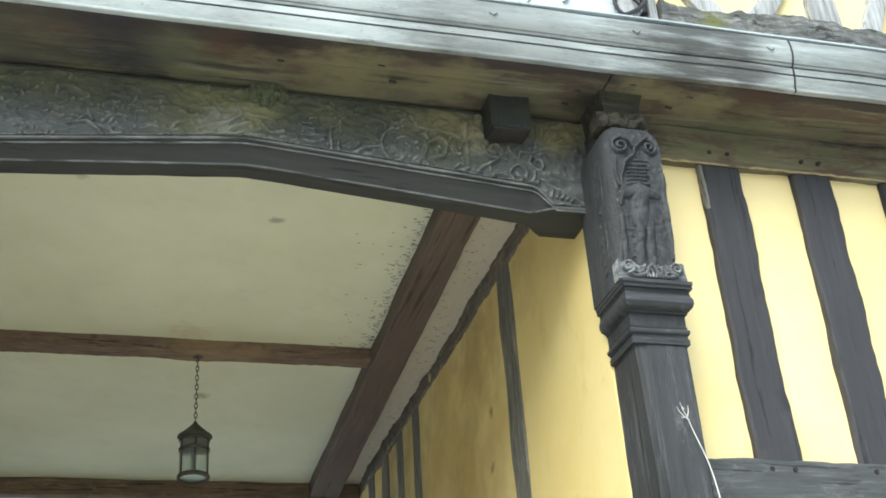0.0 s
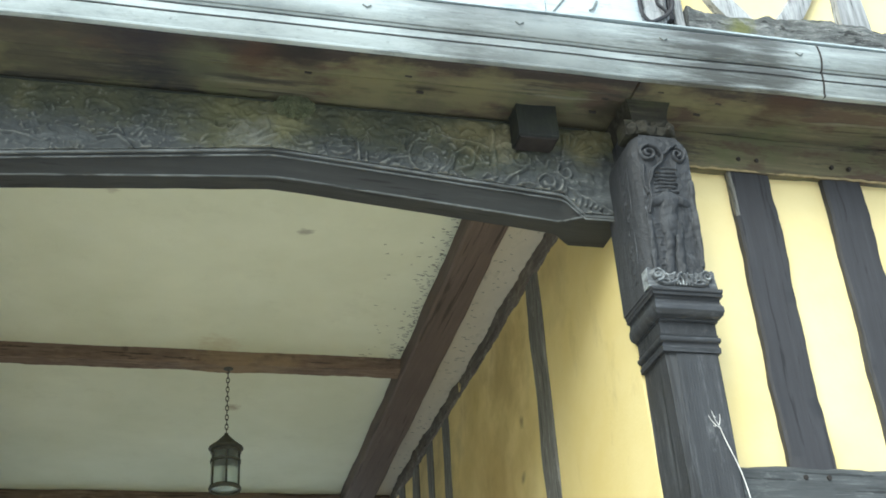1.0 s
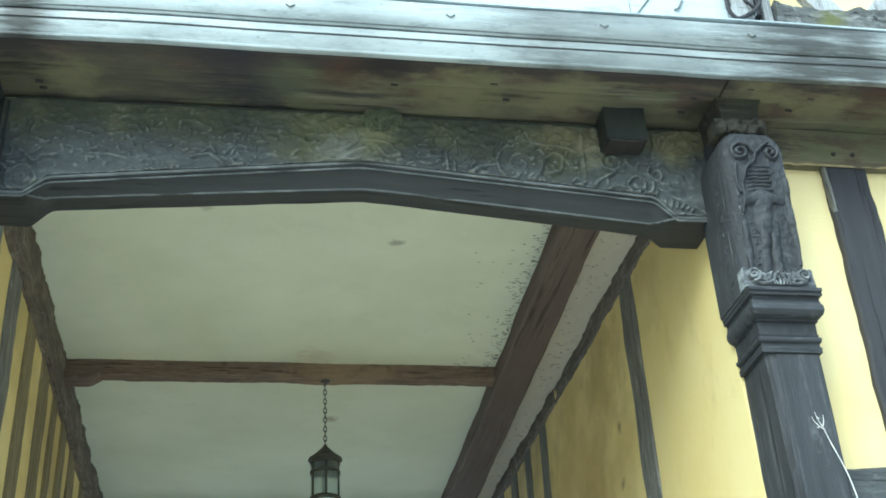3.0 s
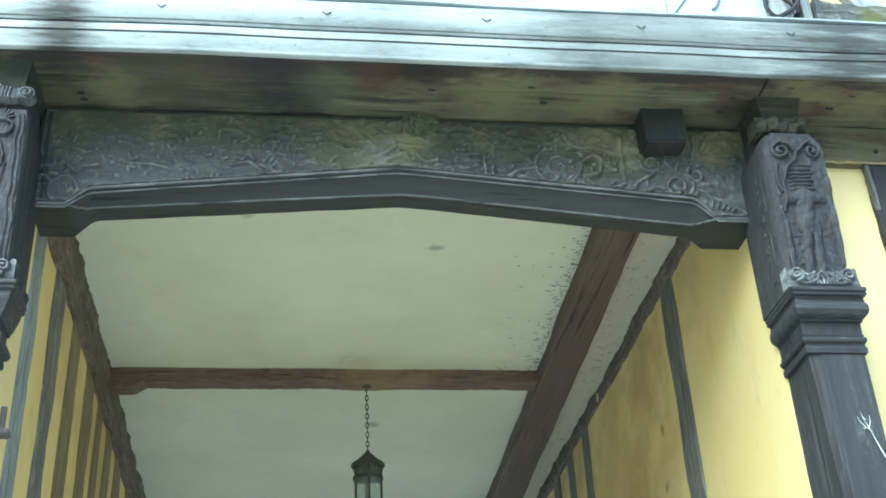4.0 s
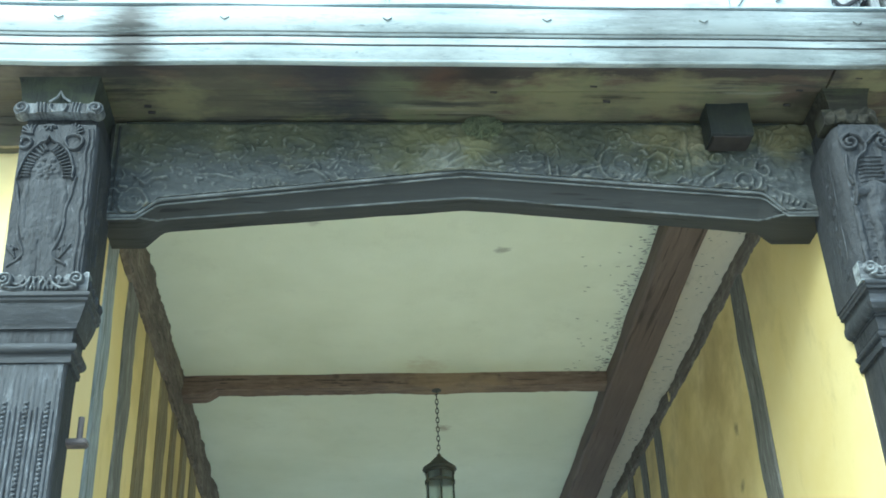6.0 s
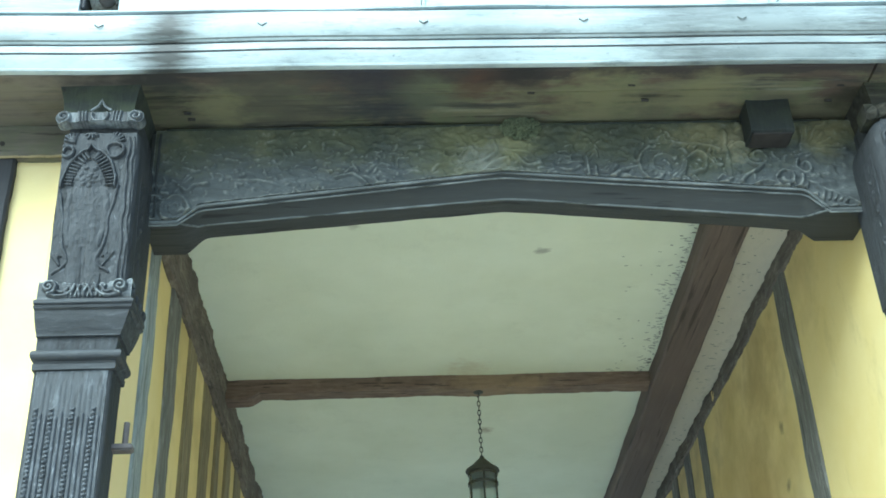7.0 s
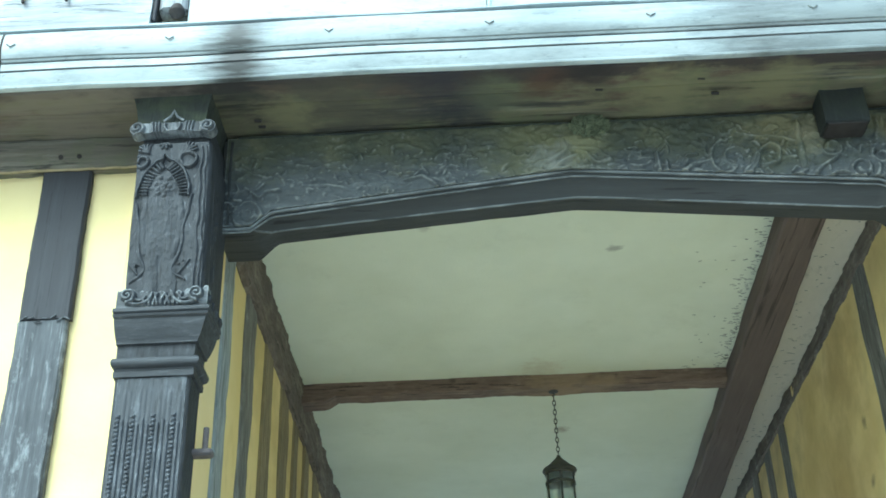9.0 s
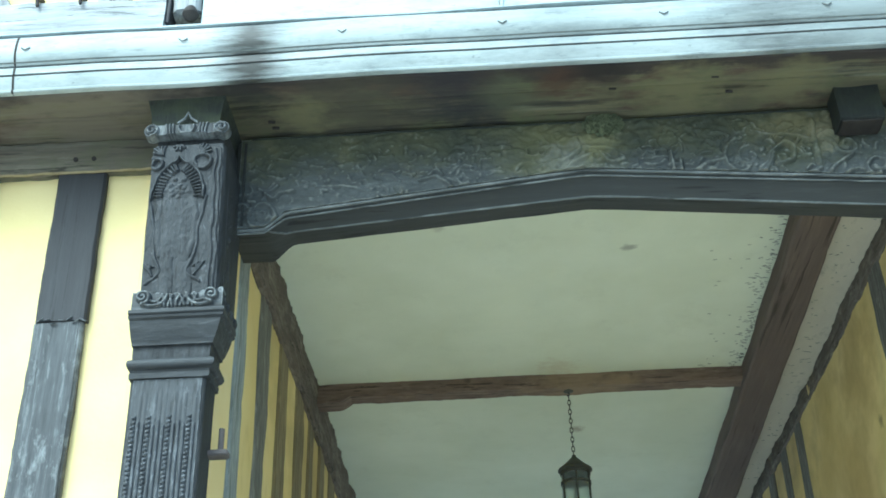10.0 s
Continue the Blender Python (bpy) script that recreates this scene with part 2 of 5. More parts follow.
# Brown staining deeper in, with the passage's fading light put into the colour.
stain_or_light(YELLOW_PASSAGE, (1.89, 6.25, 3.7), 1.1, (0.43, 0.30, 0.11), 3)
stain_or_light(YELLOW_PASSAGE, (1.89, 7.7, 4.1), 1.0, (0.27, 0.21, 0.12), 4)
stain_or_light(YELLOW_PASSAGE, (-1.03, 6.6, 4.1), 1.3, (0.44, 0.33, 0.13), 4)
# Browner patch near the right plate.
stain_or_light(YELLOW_PASSAGE, (1.89, 5.8, 4.25), 0.42, (0.46, 0.34, 0.14), 6)
# Shade under the arched beam, painted onto the right wall.
stain_or_light(YELLOW_PASSAGE, (1.89, 4.85, 4.45), 0.30, (0.50, 0.39, 0.17), 5)
# Browner patch near the left plate, then two small dark marks.
stain_or_light(YELLOW_PASSAGE, (-1.03, 5.2, 4.3), 0.5, (0.50, 0.40, 0.17), 6)
stain_or_light(YELLOW_PASSAGE, (1.89, 5.62, 3.62), 0.05, (0.22, 0.16, 0.08), 12)
stain_or_light(YELLOW_PASSAGE, (1.89, 5.56, 3.90), 0.04, (0.24, 0.17, 0.08), 12)
# A paler area in the middle of the ceiling.
stain_or_light(CEILING, (0.1, 5.6, 4.63), 0.5, (0.80, 0.82, 0.68), 4)


stain_or_light(MOSSY, (2.45, 3.66, 5.02), 0.10, (0.17, 0.175, 0.060), 22)


def brown_strip(material, x, half, colour):
    """A browner, blotched strip of plaster between two timbers."""
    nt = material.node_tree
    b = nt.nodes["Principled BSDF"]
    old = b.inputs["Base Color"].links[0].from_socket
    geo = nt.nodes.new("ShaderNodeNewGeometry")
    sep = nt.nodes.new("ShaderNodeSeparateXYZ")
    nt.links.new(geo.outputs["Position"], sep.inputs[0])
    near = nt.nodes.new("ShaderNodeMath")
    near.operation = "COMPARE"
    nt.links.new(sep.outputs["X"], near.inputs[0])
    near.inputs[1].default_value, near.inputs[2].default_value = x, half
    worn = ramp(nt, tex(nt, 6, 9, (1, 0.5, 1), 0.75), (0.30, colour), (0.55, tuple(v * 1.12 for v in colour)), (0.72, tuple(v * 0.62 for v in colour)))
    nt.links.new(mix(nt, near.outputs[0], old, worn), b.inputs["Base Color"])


stain_or_light(CARVED_MOSS, (0.30, 3.98, 4.55), 0.30, (0.150, 0.145, 0.072), 9)
stain_or_light(CARVED_MOSS, (0.47, 3.98, 4.53), 0.13, (0.215, 0.205, 0.110), 13)
stain_or_light(CARVED_MOSS, (0.36, 3.98, 4.42), 0.14, (0.250, 0.250, 0.215), 22)
stain_or_light(CARVED_MOSS, (1.28, 3.98, 4.57), 0.17, (0.180, 0.160, 0.084), 12)
stain_or_light(CARVED_MOSS, (1.40, 3.98, 4.50), 0.10, (0.26, 0.235, 0.150), 18)
stain_or_light(CARVED_MOSS, (1.78, 3.98, 4.56), 0.16, (0.165, 0.145, 0.074), 12)
stain_or_light(CARVED_MOSS, (0.92, 3.98, 4.55), 0.22, (0.050, 0.054, 0.036), 9)
brown_strip(CEILING, 1.76, 0.22, (0.60, 0.55, 0.455))
stain_or_light(CEILING, (-0.2, 4.75, 4.63), 0.05, (0.45, 0.43, 0.36))


def lead_material(name, base, streak, soot=()):
    m, nt, b = nodes(name, 0.5)
    c = mix(nt, ramp(nt, tex(nt, 2.2, 8, (1, 1, 3), 0.7), (0.48, 0.0), (0.70, 1.0)), base, streak)
    c = mix(nt, ramp(nt, tex(nt, 14, 8, (0.4, 1, 2.5), 0.75), (0.54, 0.0), (0.74, 0.8)), c, tuple(v * 0.5 for v in streak))
    c = mix(nt, ramp(nt, tex(nt, 34, 7, (0.6, 1, 1.4), 0.7), (0.62, 0.0), (0.70, 0.55)), c, tuple(v * 0.35 for v in streak))
    geo = nt.nodes.new("ShaderNodeNewGeometry")
    sep = nt.nodes.new("ShaderNodeSeparateXYZ")
    nt.links.new(geo.outputs["Position"], sep.inputs[0])
    for x, wide, dark in soot:
        off = nt.nodes.new("ShaderNodeMath")
        off.operation = "SUBTRACT"
        nt.links.new(sep.outputs["X"], off.inputs[0])
        off.inputs[1].default_value = x
        far = nt.nodes.new("ShaderNodeMath")
        far.operation = "ABSOLUTE"
        nt.links.new(off.outputs[0], far.inputs[0])
        rag = nt.nodes.new("ShaderNodeMath")
        rag.operation = "MULTIPLY_ADD"
        nt.links.new(far.outputs[0], rag.inputs[0])
        rag.inputs[1].default_value = 0.36 / wide
        nt.links.new(tex(nt, 8, 10, (0.22, 1, 2.6), 0.78), rag.inputs[2])
        c = mix(nt, ramp(nt, rag.outputs[0], (0.55, dark), (0.9, 0.0)), c, (0.055, 0.054, 0.05))
    nt.links.new(c, b.inputs["Base Color"])
    bump(nt, b, tex(nt, 26, 6, (0.5, 1, 1)), 0.35, 0.005)
    return m


GUTTER = lead_material("painted_lead_gutter", (0.46, 0.50, 0.50), (0.27, 0.305, 0.31), ((-0.86, 0.16, 1.0), (2.24, 0.36, 0.92), (2.50, 0.18, 0.75), (1.5, 0.7, 0.45), (1.15, 0.25, 0.4), (3.3, 1.0, 0.6), (0.35, 0.3, 0.25), (-3.2, 0.5, 0.4)))
LEAD = lead_material("lead_sheet", (0.53, 0.59, 0.62), (0.42, 0.47, 0.50))


def plain(name, colour, rough=0.6, metal=0.0, vary=0.35):
    m, nt, b = nodes(name, rough, metal)
    c = mix(nt, ramp(nt, tex(nt, 24, 6), (0.4, 0.0), (0.7, 1.0)), colour, tuple(v * (1 - vary) for v in colour))
    nt.links.new(c, b.inputs["Base Color"])
    bump(nt, b, tex(nt, 60, 5), 0.3, 0.003)
    return m


IRON = plain("rusty_iron", (0.05, 0.042, 0.038), 0.7, 0.3)
GROOVE_BLACK = plain("groove_black", (0.03, 0.03, 0.03), 0.95)
LAMP_METAL = plain("verdigris_lamp_metal", (0.085, 0.085, 0.07), 0.7, 0.3)
RUST = plain("pale_rusted_iron", (0.17, 0.145, 0.14), 0.75, 0.1)
TACK = plain("grey_lead_tack", (0.20, 0.215, 0.21), 0.7)
MORTAR = plain("ochre_mortar", (0.36, 0.29, 0.16), 0.9)
TWIG = plain("bleached_twig", (0.72, 0.70, 0.66), 0.8)
DARKFLAKE = plain("flaked_paint", (0.34, 0.34, 0.30), 0.9, vary=0.7)
MOSS = plain("moss", (0.165, 0.180, 0.105), 0.95)
STONE = plaster("paving_stone", (0.46, 0.45, 0.43), (0.52, 0.51, 0.48), (0.36, 0.35, 0.33))
ROOF = plain("clay_tile", (0.20, 0.10, 0.07), 0.85)
GLASS, _nt, _b = nodes("old_lamp_glass", 0.35)
_b.inputs["Base Color"].default_value = (0.80, 0.86, 0.80, 1)
_b.inputs["Transmission Weight"].default_value = 0.9
_b.inputs["IOR"].default_value = 1.2


# ---- builders ----
def thing(name, label, category, group="", kind="", at=(0, 0, 0)):
    ob = new(name)
    ob.location = at
    ob.empty_display_size = 0.1
    return tagged(ob, label, category, group, kind)


def mesh_from(name, bm, material, smooth=True):
    bmesh.ops.recalc_face_normals(bm, faces=bm.faces)
    me = bpy.data.meshes.new(name)
    bm.to_mesh(me)
    bm.free()
    me.materials.append(material)
    if smooth:
        me.polygons.foreach_set("use_smooth", [True] * len(me.polygons))
        me.set_sharp_from_angle(angle=radians(38))
    return me


def part(name, bm, material, parent, label="", smooth=True):
    ob = new(name, mesh_from(name, bm, material, smooth))
    if parent is not None:
        ob.parent = parent
        ob.matrix_parent_inverse = Matrix.Translation(parent.location).inverted() if parent.parent is None and parent.type == "EMPTY" else Matrix.Identity(4)
    return tagged(ob, label)


def solo(name, bm, material, label, category, group="", kind="", smooth=True):
    return tagged(part(name, bm, material, None, "", smooth), label, category, group, kind)


def timber(a, b, wobble=0.006, cell=0.06, bevel=0.008, seed=0.0, bm=None, slant=None, rag=0.0):
    """A hewn timber between two corners: rounded arrises and uneven faces. slant moves its far end."""
    own = bm or bmesh.new()
    a, b = Vector(a), Vector(b)
    size = b - a
    k = max(range(3), key=lambda i: size[i])
    n = max(2, min(260, int(size[k] / cell)))
    i, j = [q for q in range(3) if q != k]
    r = min(bevel, size[i] * 0.3, size[j] * 0.3)
    loop = []
    for ci, cj in ((0, 0), (1, 0), (1, 1), (0, 1)):
        dirs = {(0, 0): ((0, 1), (1, 0)), (1, 0): ((-1, 0), (0, 1)), (1, 1): ((0, -1), (-1, 0)), (0, 1): ((1, 0), (0, -1))}[(ci, cj)]
        for d in dirs:
            loop.append((ci * size[i] + d[0] * r, cj * size[j] + d[1] * r))
    fine = []
    for q in range(len(loop)):
        p0, p1 = loop[q], loop[(q + 1) % len(loop)]
        steps = 1 if q % 2 == 0 else 3
        fine += [(p0[0] + (p1[0] - p0[0]) * s / steps, p0[1] + (p1[1] - p0[1]) * s / steps) for s in range(steps)]
    rings = []
    for s in range(n + 1):
        f = s / n
        ring = []
        for u, w in fine:
            p = a.copy()
            p[k] += size[k] * f
            p[i] += u
            p[j] += w
            if slant:
                p += Vector(slant) * f
            q = p * 3.1 + Vector((seed, seed * 1.7, seed * 0.6))
            d = noise.noise_vector(q) * wobble * 1.5 + noise.noise_vector(q * 4.3) * wobble * 0.6
            if rag:
                d += noise.noise_vector(q * 9.0) * rag + noise.noise_vector(q * 2.1) * rag
            d[k] = 0
            ring.append(own.verts.new(p + d))
        rings.append(ring)
    m = len(fine)
    for r0, r1 in zip(rings, rings[1:]):
        for q in range(m):
            own.faces.new((r0[q], r0[(q + 1) % m], r1[(q + 1) % m], r1[q]))
    own.faces.new(rings[0])
    own.faces.new(rings[-1])
    return own


def box(a, b, bevel=0.0, bm=None):
    own = bm or bmesh.new()
    a, b = Vector(a), Vector(b)
    geo = bmesh.ops.create_cube(own, size=1, matrix=Matrix.Translation((a + b) / 2) @ Matrix.Diagonal((*(b - a), 1)))
    if bevel:
        edges = list({e for v in geo["verts"] for e in v.link_edges})
        bmesh.ops.bevel(own, geom=edges, offset=bevel, segments=2, affect="EDGES", clamp_overlap=True)
    return own


def slab(a, b, cell=0.12, wobble=0.003, seed=0.0):
    """A wall or ceiling sheet with thickness and a slightly uneven surface."""
    bm = bmesh.new()
    a, b = Vector(a), Vector(b)
    size = b - a
    k = min(range(3), key=lambda i: size[i])
    i, j = [q for q in range(3) if q != k]
    ni, nj = max(1, min(80, int(size[i] / cell))), max(1, min(80, int(size[j] / cell)))
    sheets = []
    for side in (0, 1):
        g = []
        for s in range(ni + 1):
            row = []
            for t in range(nj + 1):
                p = a.copy()
                p[i] += size[i] * s / ni
                p[j] += size[j] * t / nj
                p[k] += size[k] * side
                p[k] += noise.noise(p * 1.7 + Vector((seed, 0, seed))) * wobble * 2
                row.append(bm.verts.new(p))
            g.append(row)
        for s in range(ni):
            for t in range(nj):
                bm.faces.new((g[s][t], g[s + 1][t], g[s + 1][t + 1], g[s][t + 1]))
        sheets.append(g)
    f, h = sheets
    for s in range(ni):
        bm.faces.new((f[s][0], f[s + 1][0], h[s + 1][0], h[s][0]))
        bm.faces.new((f[s][nj], f[s + 1][nj], h[s + 1][nj], h[s][nj]))
    for t in range(nj):
        bm.faces.new((f[0][t], f[0][t + 1], h[0][t + 1], h[0][t]))
        bm.faces.new((f[ni][t], f[ni][t + 1], h[ni][t + 1], h[ni][t]))
    return bm


def tube(points, radius, sides=6, bm=None, taper=False):
    own = bm or bmesh.new()
    pts = [Vector(p) for p in points]
    rings = []
    up = Vector((0.31, 0.17, 0.93)).normalized()
    for q, p in enumerate(pts):
        t = (pts[min(q + 1, len(pts) - 1)] - pts[max(q - 1, 0)]).normalized()
        e1 = t.cross(up).normalized()
        e2 = t.cross(e1)
        r = radius * (1 - 0.75 * q / len(pts)) if taper else radius
        rings.append([own.verts.new(p + (e1 * math.cos(w) + e2 * math.sin(w)) * r) for w in [2 * math.pi * s / sides for s in range(sides)]])
    for r0, r1 in zip(rings, rings[1:]):
        for s in range(sides):
            own.faces.new((r0[s], r0[(s + 1) % sides], r1[(s + 1) % sides], r1[s]))
    own.faces.new(rings[0])
    own.faces.new(rings[-1])
    return own


def lathe(profile, centre, sides=24, bm=None, caps=True):
    own = bm or bmesh.new()
    rings = [[own.verts.new((centre[0] + r * math.cos(2 * math.pi * s / sides), centre[1] + r * math.sin(2 * math.pi * s / sides), z)) for s in range(sides)] for r, z in profile]
    for r0, r1 in zip(rings, rings[1:]):
        for s in range(sides):
            own.faces.new((r0[s], r0[(s + 1) % sides], r1[(s + 1) % sides], r1[s]))
    if caps:
        own.faces.new(rings[0])
        own.faces.new(rings[-1])
    return own


def extrude_x(profile, x0, x1, n=40, wob=0.0, seed=0.0, close=True):
    """A moulding of the given (y, z) profile, run along x."""
    bm = bmesh.new()
    rings = []
    for s in range(n + 1):
        x = x0 + (x1 - x0) * s / n
        dy, dz = (wob * (noise.noise((x * 1.3 + seed, 3.1, k)) + 0.35 * noise.noise((x * 3.1 + seed, 8.1, k))) for k in (0.0, 7.0))
        rings.append([bm.verts.new((x, y + dy, z + dz)) for y, z in profile])
    m = len(profile)
    for r0, r1 in zip(rings, rings[1:]):
        for q in range(m if close else m - 1):
            bm.faces.new((r0[q], r0[(q + 1) % m], r1[(q + 1) % m], r1[q]))
    if close:
        bm.faces.new(rings[0])
        bm.faces.new(rings[-1])
    return bm

# ---- the ground and the shell of the house ----
solo("ground", slab((-300, -300, -0.3), (300, 300, 0.0), 8, 0.0), STONE, "grey stone street paving before the timber house", "ground", kind="structure")
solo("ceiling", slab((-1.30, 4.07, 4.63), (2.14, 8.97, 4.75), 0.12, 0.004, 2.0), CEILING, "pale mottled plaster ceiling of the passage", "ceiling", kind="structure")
solo("wall_left", slab((-1.33, 4.40, 0.0), (-1.03, 8.97, 4.62), 0.12, 0.004, 3.0), YELLOW_PASSAGE, "yellow limewashed passage wall between dark studs", "wall", kind="structure")
# Front strip in the brighter front yellow, standing in for light at the opening.
solo("wall_left_reveal", slab((-1.33, 3.99, 0.0), (-1.03, 4.397, 4.62), 0.12, 0.003, 3.0), YELLOW, "brighter limewash at the opening, daylight put into its colour", "wall", kind="structure")
solo("wall_right", slab((1.897, 4.049, 0.0), (2.18, 8.97, 4.62), 0.12, 0.004, 4.0), YELLOW_PASSAGE, "stained yellow limewashed passage wall, some shade painted in", "wall", kind="structure")
solo("wall_front_left", slab((-6.0, 4.02, 0.0), (-1.34, 4.27, 4.66), 0.12, 0.003, 5.0), YELLOW, "bright yellow limewashed infill of the front wall", "wall", kind="structure")
solo("wall_front_right", slab((2.19, 4.02, 0.0), (7.0, 4.27, 4.66), 0.12, 0.003, 6.0), YELLOW, "bright yellow limewashed infill of the front wall", "wall", kind="structure")
solo("wall_side_left", slab((-6.0, 4.28, 0.0), (-5.75, 8.97, 4.62), 0.4), YELLOW, "yellow limewashed side wall", "wall", kind="structure")
solo("wall_side_right", slab((6.75, 4.28, 0.0), (7.0, 8.97, 4.62), 0.4), YELLOW, "yellow limewashed side wall", "wall", kind="structure")
solo("wall_back_left", slab((-5.74, 8.72, 0.0), (-1.34, 8.97, 4.62), 0.4), YELLOW, "yellow limewashed back wall", "wall", kind="structure")
solo("wall_back_right", slab((2.19, 8.72, 0.0), (6.74, 8.97, 4.62), 0.4), YELLOW, "yellow limewashed back wall", "wall", kind="structure")
solo("wall_upper", slab((-6.0, 3.76, 4.70), (7.0, 3.96, 7.2), 0.14, 0.004, 8.0), YELLOW, "yellow limewashed upper front wall", "wall", kind="structure")
# Unseen upper floor and roof, added to keep skylight out of the passage.
solo("unseen_upper_floor", box((-6.0, 3.98, 4.78), (7.0, 8.97, 4.98)), BROWN["x"], "unseen upper floor added to keep skylight out", "floor", kind="structure")
bm = bmesh.new()
pts = [bm.verts.new(p) for p in ((-6.3, 3.3, 7.1), (7.3, 3.3, 7.1), (7.3, 6.5, 9.6), (-6.3, 6.5, 9.6), (-6.3, 9.6, 7.1), (7.3, 9.6, 7.1))]
for f in ((0, 1, 2, 3), (3, 2, 5, 4), (0, 3, 4), (1, 5, 2), (0, 4, 5, 1)):
    bm.faces.new([pts[q] for q in f])
solo("roof", bm, ROOF, "unseen tiled roof added to keep skylight out", "roof", kind="structure", smooth=False)

# ---- the jetty's underside: boards between the gutter and the beam ----
for x0, x1, drop in ((-6.0, 1.903, 0.0), (1.909, 7.0, 0.003)):
    solo("soffit_board_front", timber((x0, 3.645, 4.632 - drop), (x1, 3.80, 4.70), 0.006, 0.10, 0.010, 1.0 + drop * 900), SOFFIT, "mossy weathered oak board under the jetty", "soffit", "soffit boards", "structure")
solo("soffit_board_back", timber((-6.0, 3.803, 4.642), (7.0, 4.06, 4.71), 0.006, 0.14, 0.008, 2.0), SOFFIT, "mossy weathered oak board under the jetty", "soffit", "soffit boards", "structure")

# ---- front wall timbers ----
def pegged(name, label, category, group, body, bm, material, pegs, lip=None):
    """A long timber with its peg ends and, where it shows, a pale mortar line under its edge."""
    top = thing(name, label, category, group, at=pegs[0])
    part(body, bm, material, top)
    for x, y, z in pegs:
        part("peg", tube([(x, y + 0.025, z), (x + 0.001, y - 0.004, z), (x + 0.002, y - 0.009, z - 0.001)], 0.010, 9), IRON, top, "dark oak peg end")
    if lip:
        x0, x1, y, z = lip
        part("mortar_line", tube([(x0 + (x1 - x0) * q / 120, y + 0.004 * noise.noise((q * 0.9, 1.0, x0)), z + 0.006 * noise.noise((q * 0.7, 4.0, x0))) for q in range(121)], 0.006, 5), MORTAR, top, "ragged pale mortar under the plate")
    return top


pegged("wall_plate", "mossy brown oak plate over the studs", "wall plate", "wall plates", "plate_timber", timber((-6.0, 3.965, 4.490), (-1.30, 4.10, 4.645), 0.006, 0.04, 0.01, 3.0, rag=0.005), WALL_PLATE,
       [(-1.648 - 0.46 * q + d, 3.968, 4.545) for q in range(3) for d in (0, 0.076)], (-6.0, -1.30, 3.975, 4.489))
pegged("wall_plate", "mossy brown oak plate over the studs", "wall plate", "wall plates", "plate_timber", timber((2.09, 3.965, 4.464), (7.0, 4.10, 4.645), 0.006, 0.04, 0.01, 4.0, rag=0.005), SOFFIT,
       [(2.476 + 0.46 * q + d, 3.968, 4.515) for q in range(4) for d in (0, 0.088)], (2.10, 7.0, 3.975, 4.463))
pegged("wall_rail", "weathered black oak rail under the studs", "rail", "wall rails", "rail_timber", timber((2.12, 3.975, 2.86), (7.0, 4.10, 3.096), 0.006, 0.04, 0.01, 5.0, rag=0.004), WEATHERED_X,
       [(2.47 + 0.46 * q + d, 3.977, 3.055) for q in range(4) for d in (0, 0.10)])
pegged("wall_rail", "weathered black oak rail under the studs", "rail", "wall rails", "rail_timber", timber((-6.0, 3.975, 2.60), (-1.28, 4.10, 2.84), 0.006, 0.04, 0.01, 6.0, rag=0.004), WEATHERED_X,
       [(-1.66 - 0.46 * q + d, 3.977, 2.80) for q in range(3) for d in (0, 0.10)])
for k in range(10):
    x = 2.428 + 0.46 * k
    bm = timber((x, 3.985, 3.085), (x + 0.196, 4.10, 4.475), 0.008, 0.03, 0.01, 10.0 + k, rag=0.002)
    if k:
        solo("wall_stud", bm, BLACK["z"], "black-stained oak stud between yellow panels", "stud", "front wall studs")
        continue
    st = thing("wall_stud", "black-stained oak stud with a worn pale arris", "stud", "front wall studs", at=(x + 0.1, 4.04, 3.085))
    part("stud_timber", bm, BLACK["z"], st)
    part("worn_arris", timber((x - 0.004, 3.981, 4.235), (x + 0.020, 4.02, 4.462), 0.004, 0.02, 0.008, 71.0, rag=0.004), GREYSTUD, st, "pale rubbed arris near the plate")
for k in range(9):
    x = -1.716 - 0.46 * k
    if k:
        solo("wall_stud", timber((x, 3.985, 2.83), (x + 0.20, 4.10, 4.50), 0.004, 0.04, 0.01, 30.0 + k), BLACK["z"], "black-stained oak stud between yellow panels", "stud", "front wall studs")
        continue
    st = thing("wall_stud", "weathered oak stud with a ragged repair joint", "stud", "front wall studs", at=(x + 0.1, 4.04, 2.83))
    part("upper_length", timber((x, 3.983, 3.805), (x + 0.20, 4.10, 4.50), 0.004, 0.03, 0.01, 30.0, rag=0.002), BLACK["z"], st, "dark stained upper length")
    part("lower_length", timber((x - 0.005, 3.985, 2.83), (x + 0.194, 4.10, 3.800), 0.004, 0.025, 0.012, 47.0, rag=0.003), WEATHERED, st, "bleached lower length with open grain")
    for q in range(7):
        part("torn_fibre", tube([(x + 0.01 + 0.028 * q, 3.980, 3.80 + 0.010 * math.sin(q * 2.3)), (x + 0.035 + 0.028 * q, 3.977, 3.806 + 0.012 * math.sin(q * 1.7 + 1))], 0.0035, 5), WEATHERED, st)

# ---- passage timbers ----
solo("cross_beam", timber((-1.0, 6.405, 4.549), (1.47, 6.525, 4.64), 0.004, 0.02, 0.008, 50.0, rag=0.004), BROWN["x"], "red-brown oak cross beam under the ceiling", "beam")
bm = bmesh.new()
ends = [[bm.verts.new((x, y, z)) for x, z in ((-1.01, 4.512), (-0.88, 4.514), (-0.855, 4.520), (-0.83, 4.536), (-0.805, 4.552), (-1.01, 4.552))] for y in (6.40, 6.527)]
for q in range(6):
    bm.faces.new((ends[0][q], ends[0][(q + 1) % 6], ends[1][(q + 1) % 6], ends[1][q]))
bm.faces.new(ends[0])
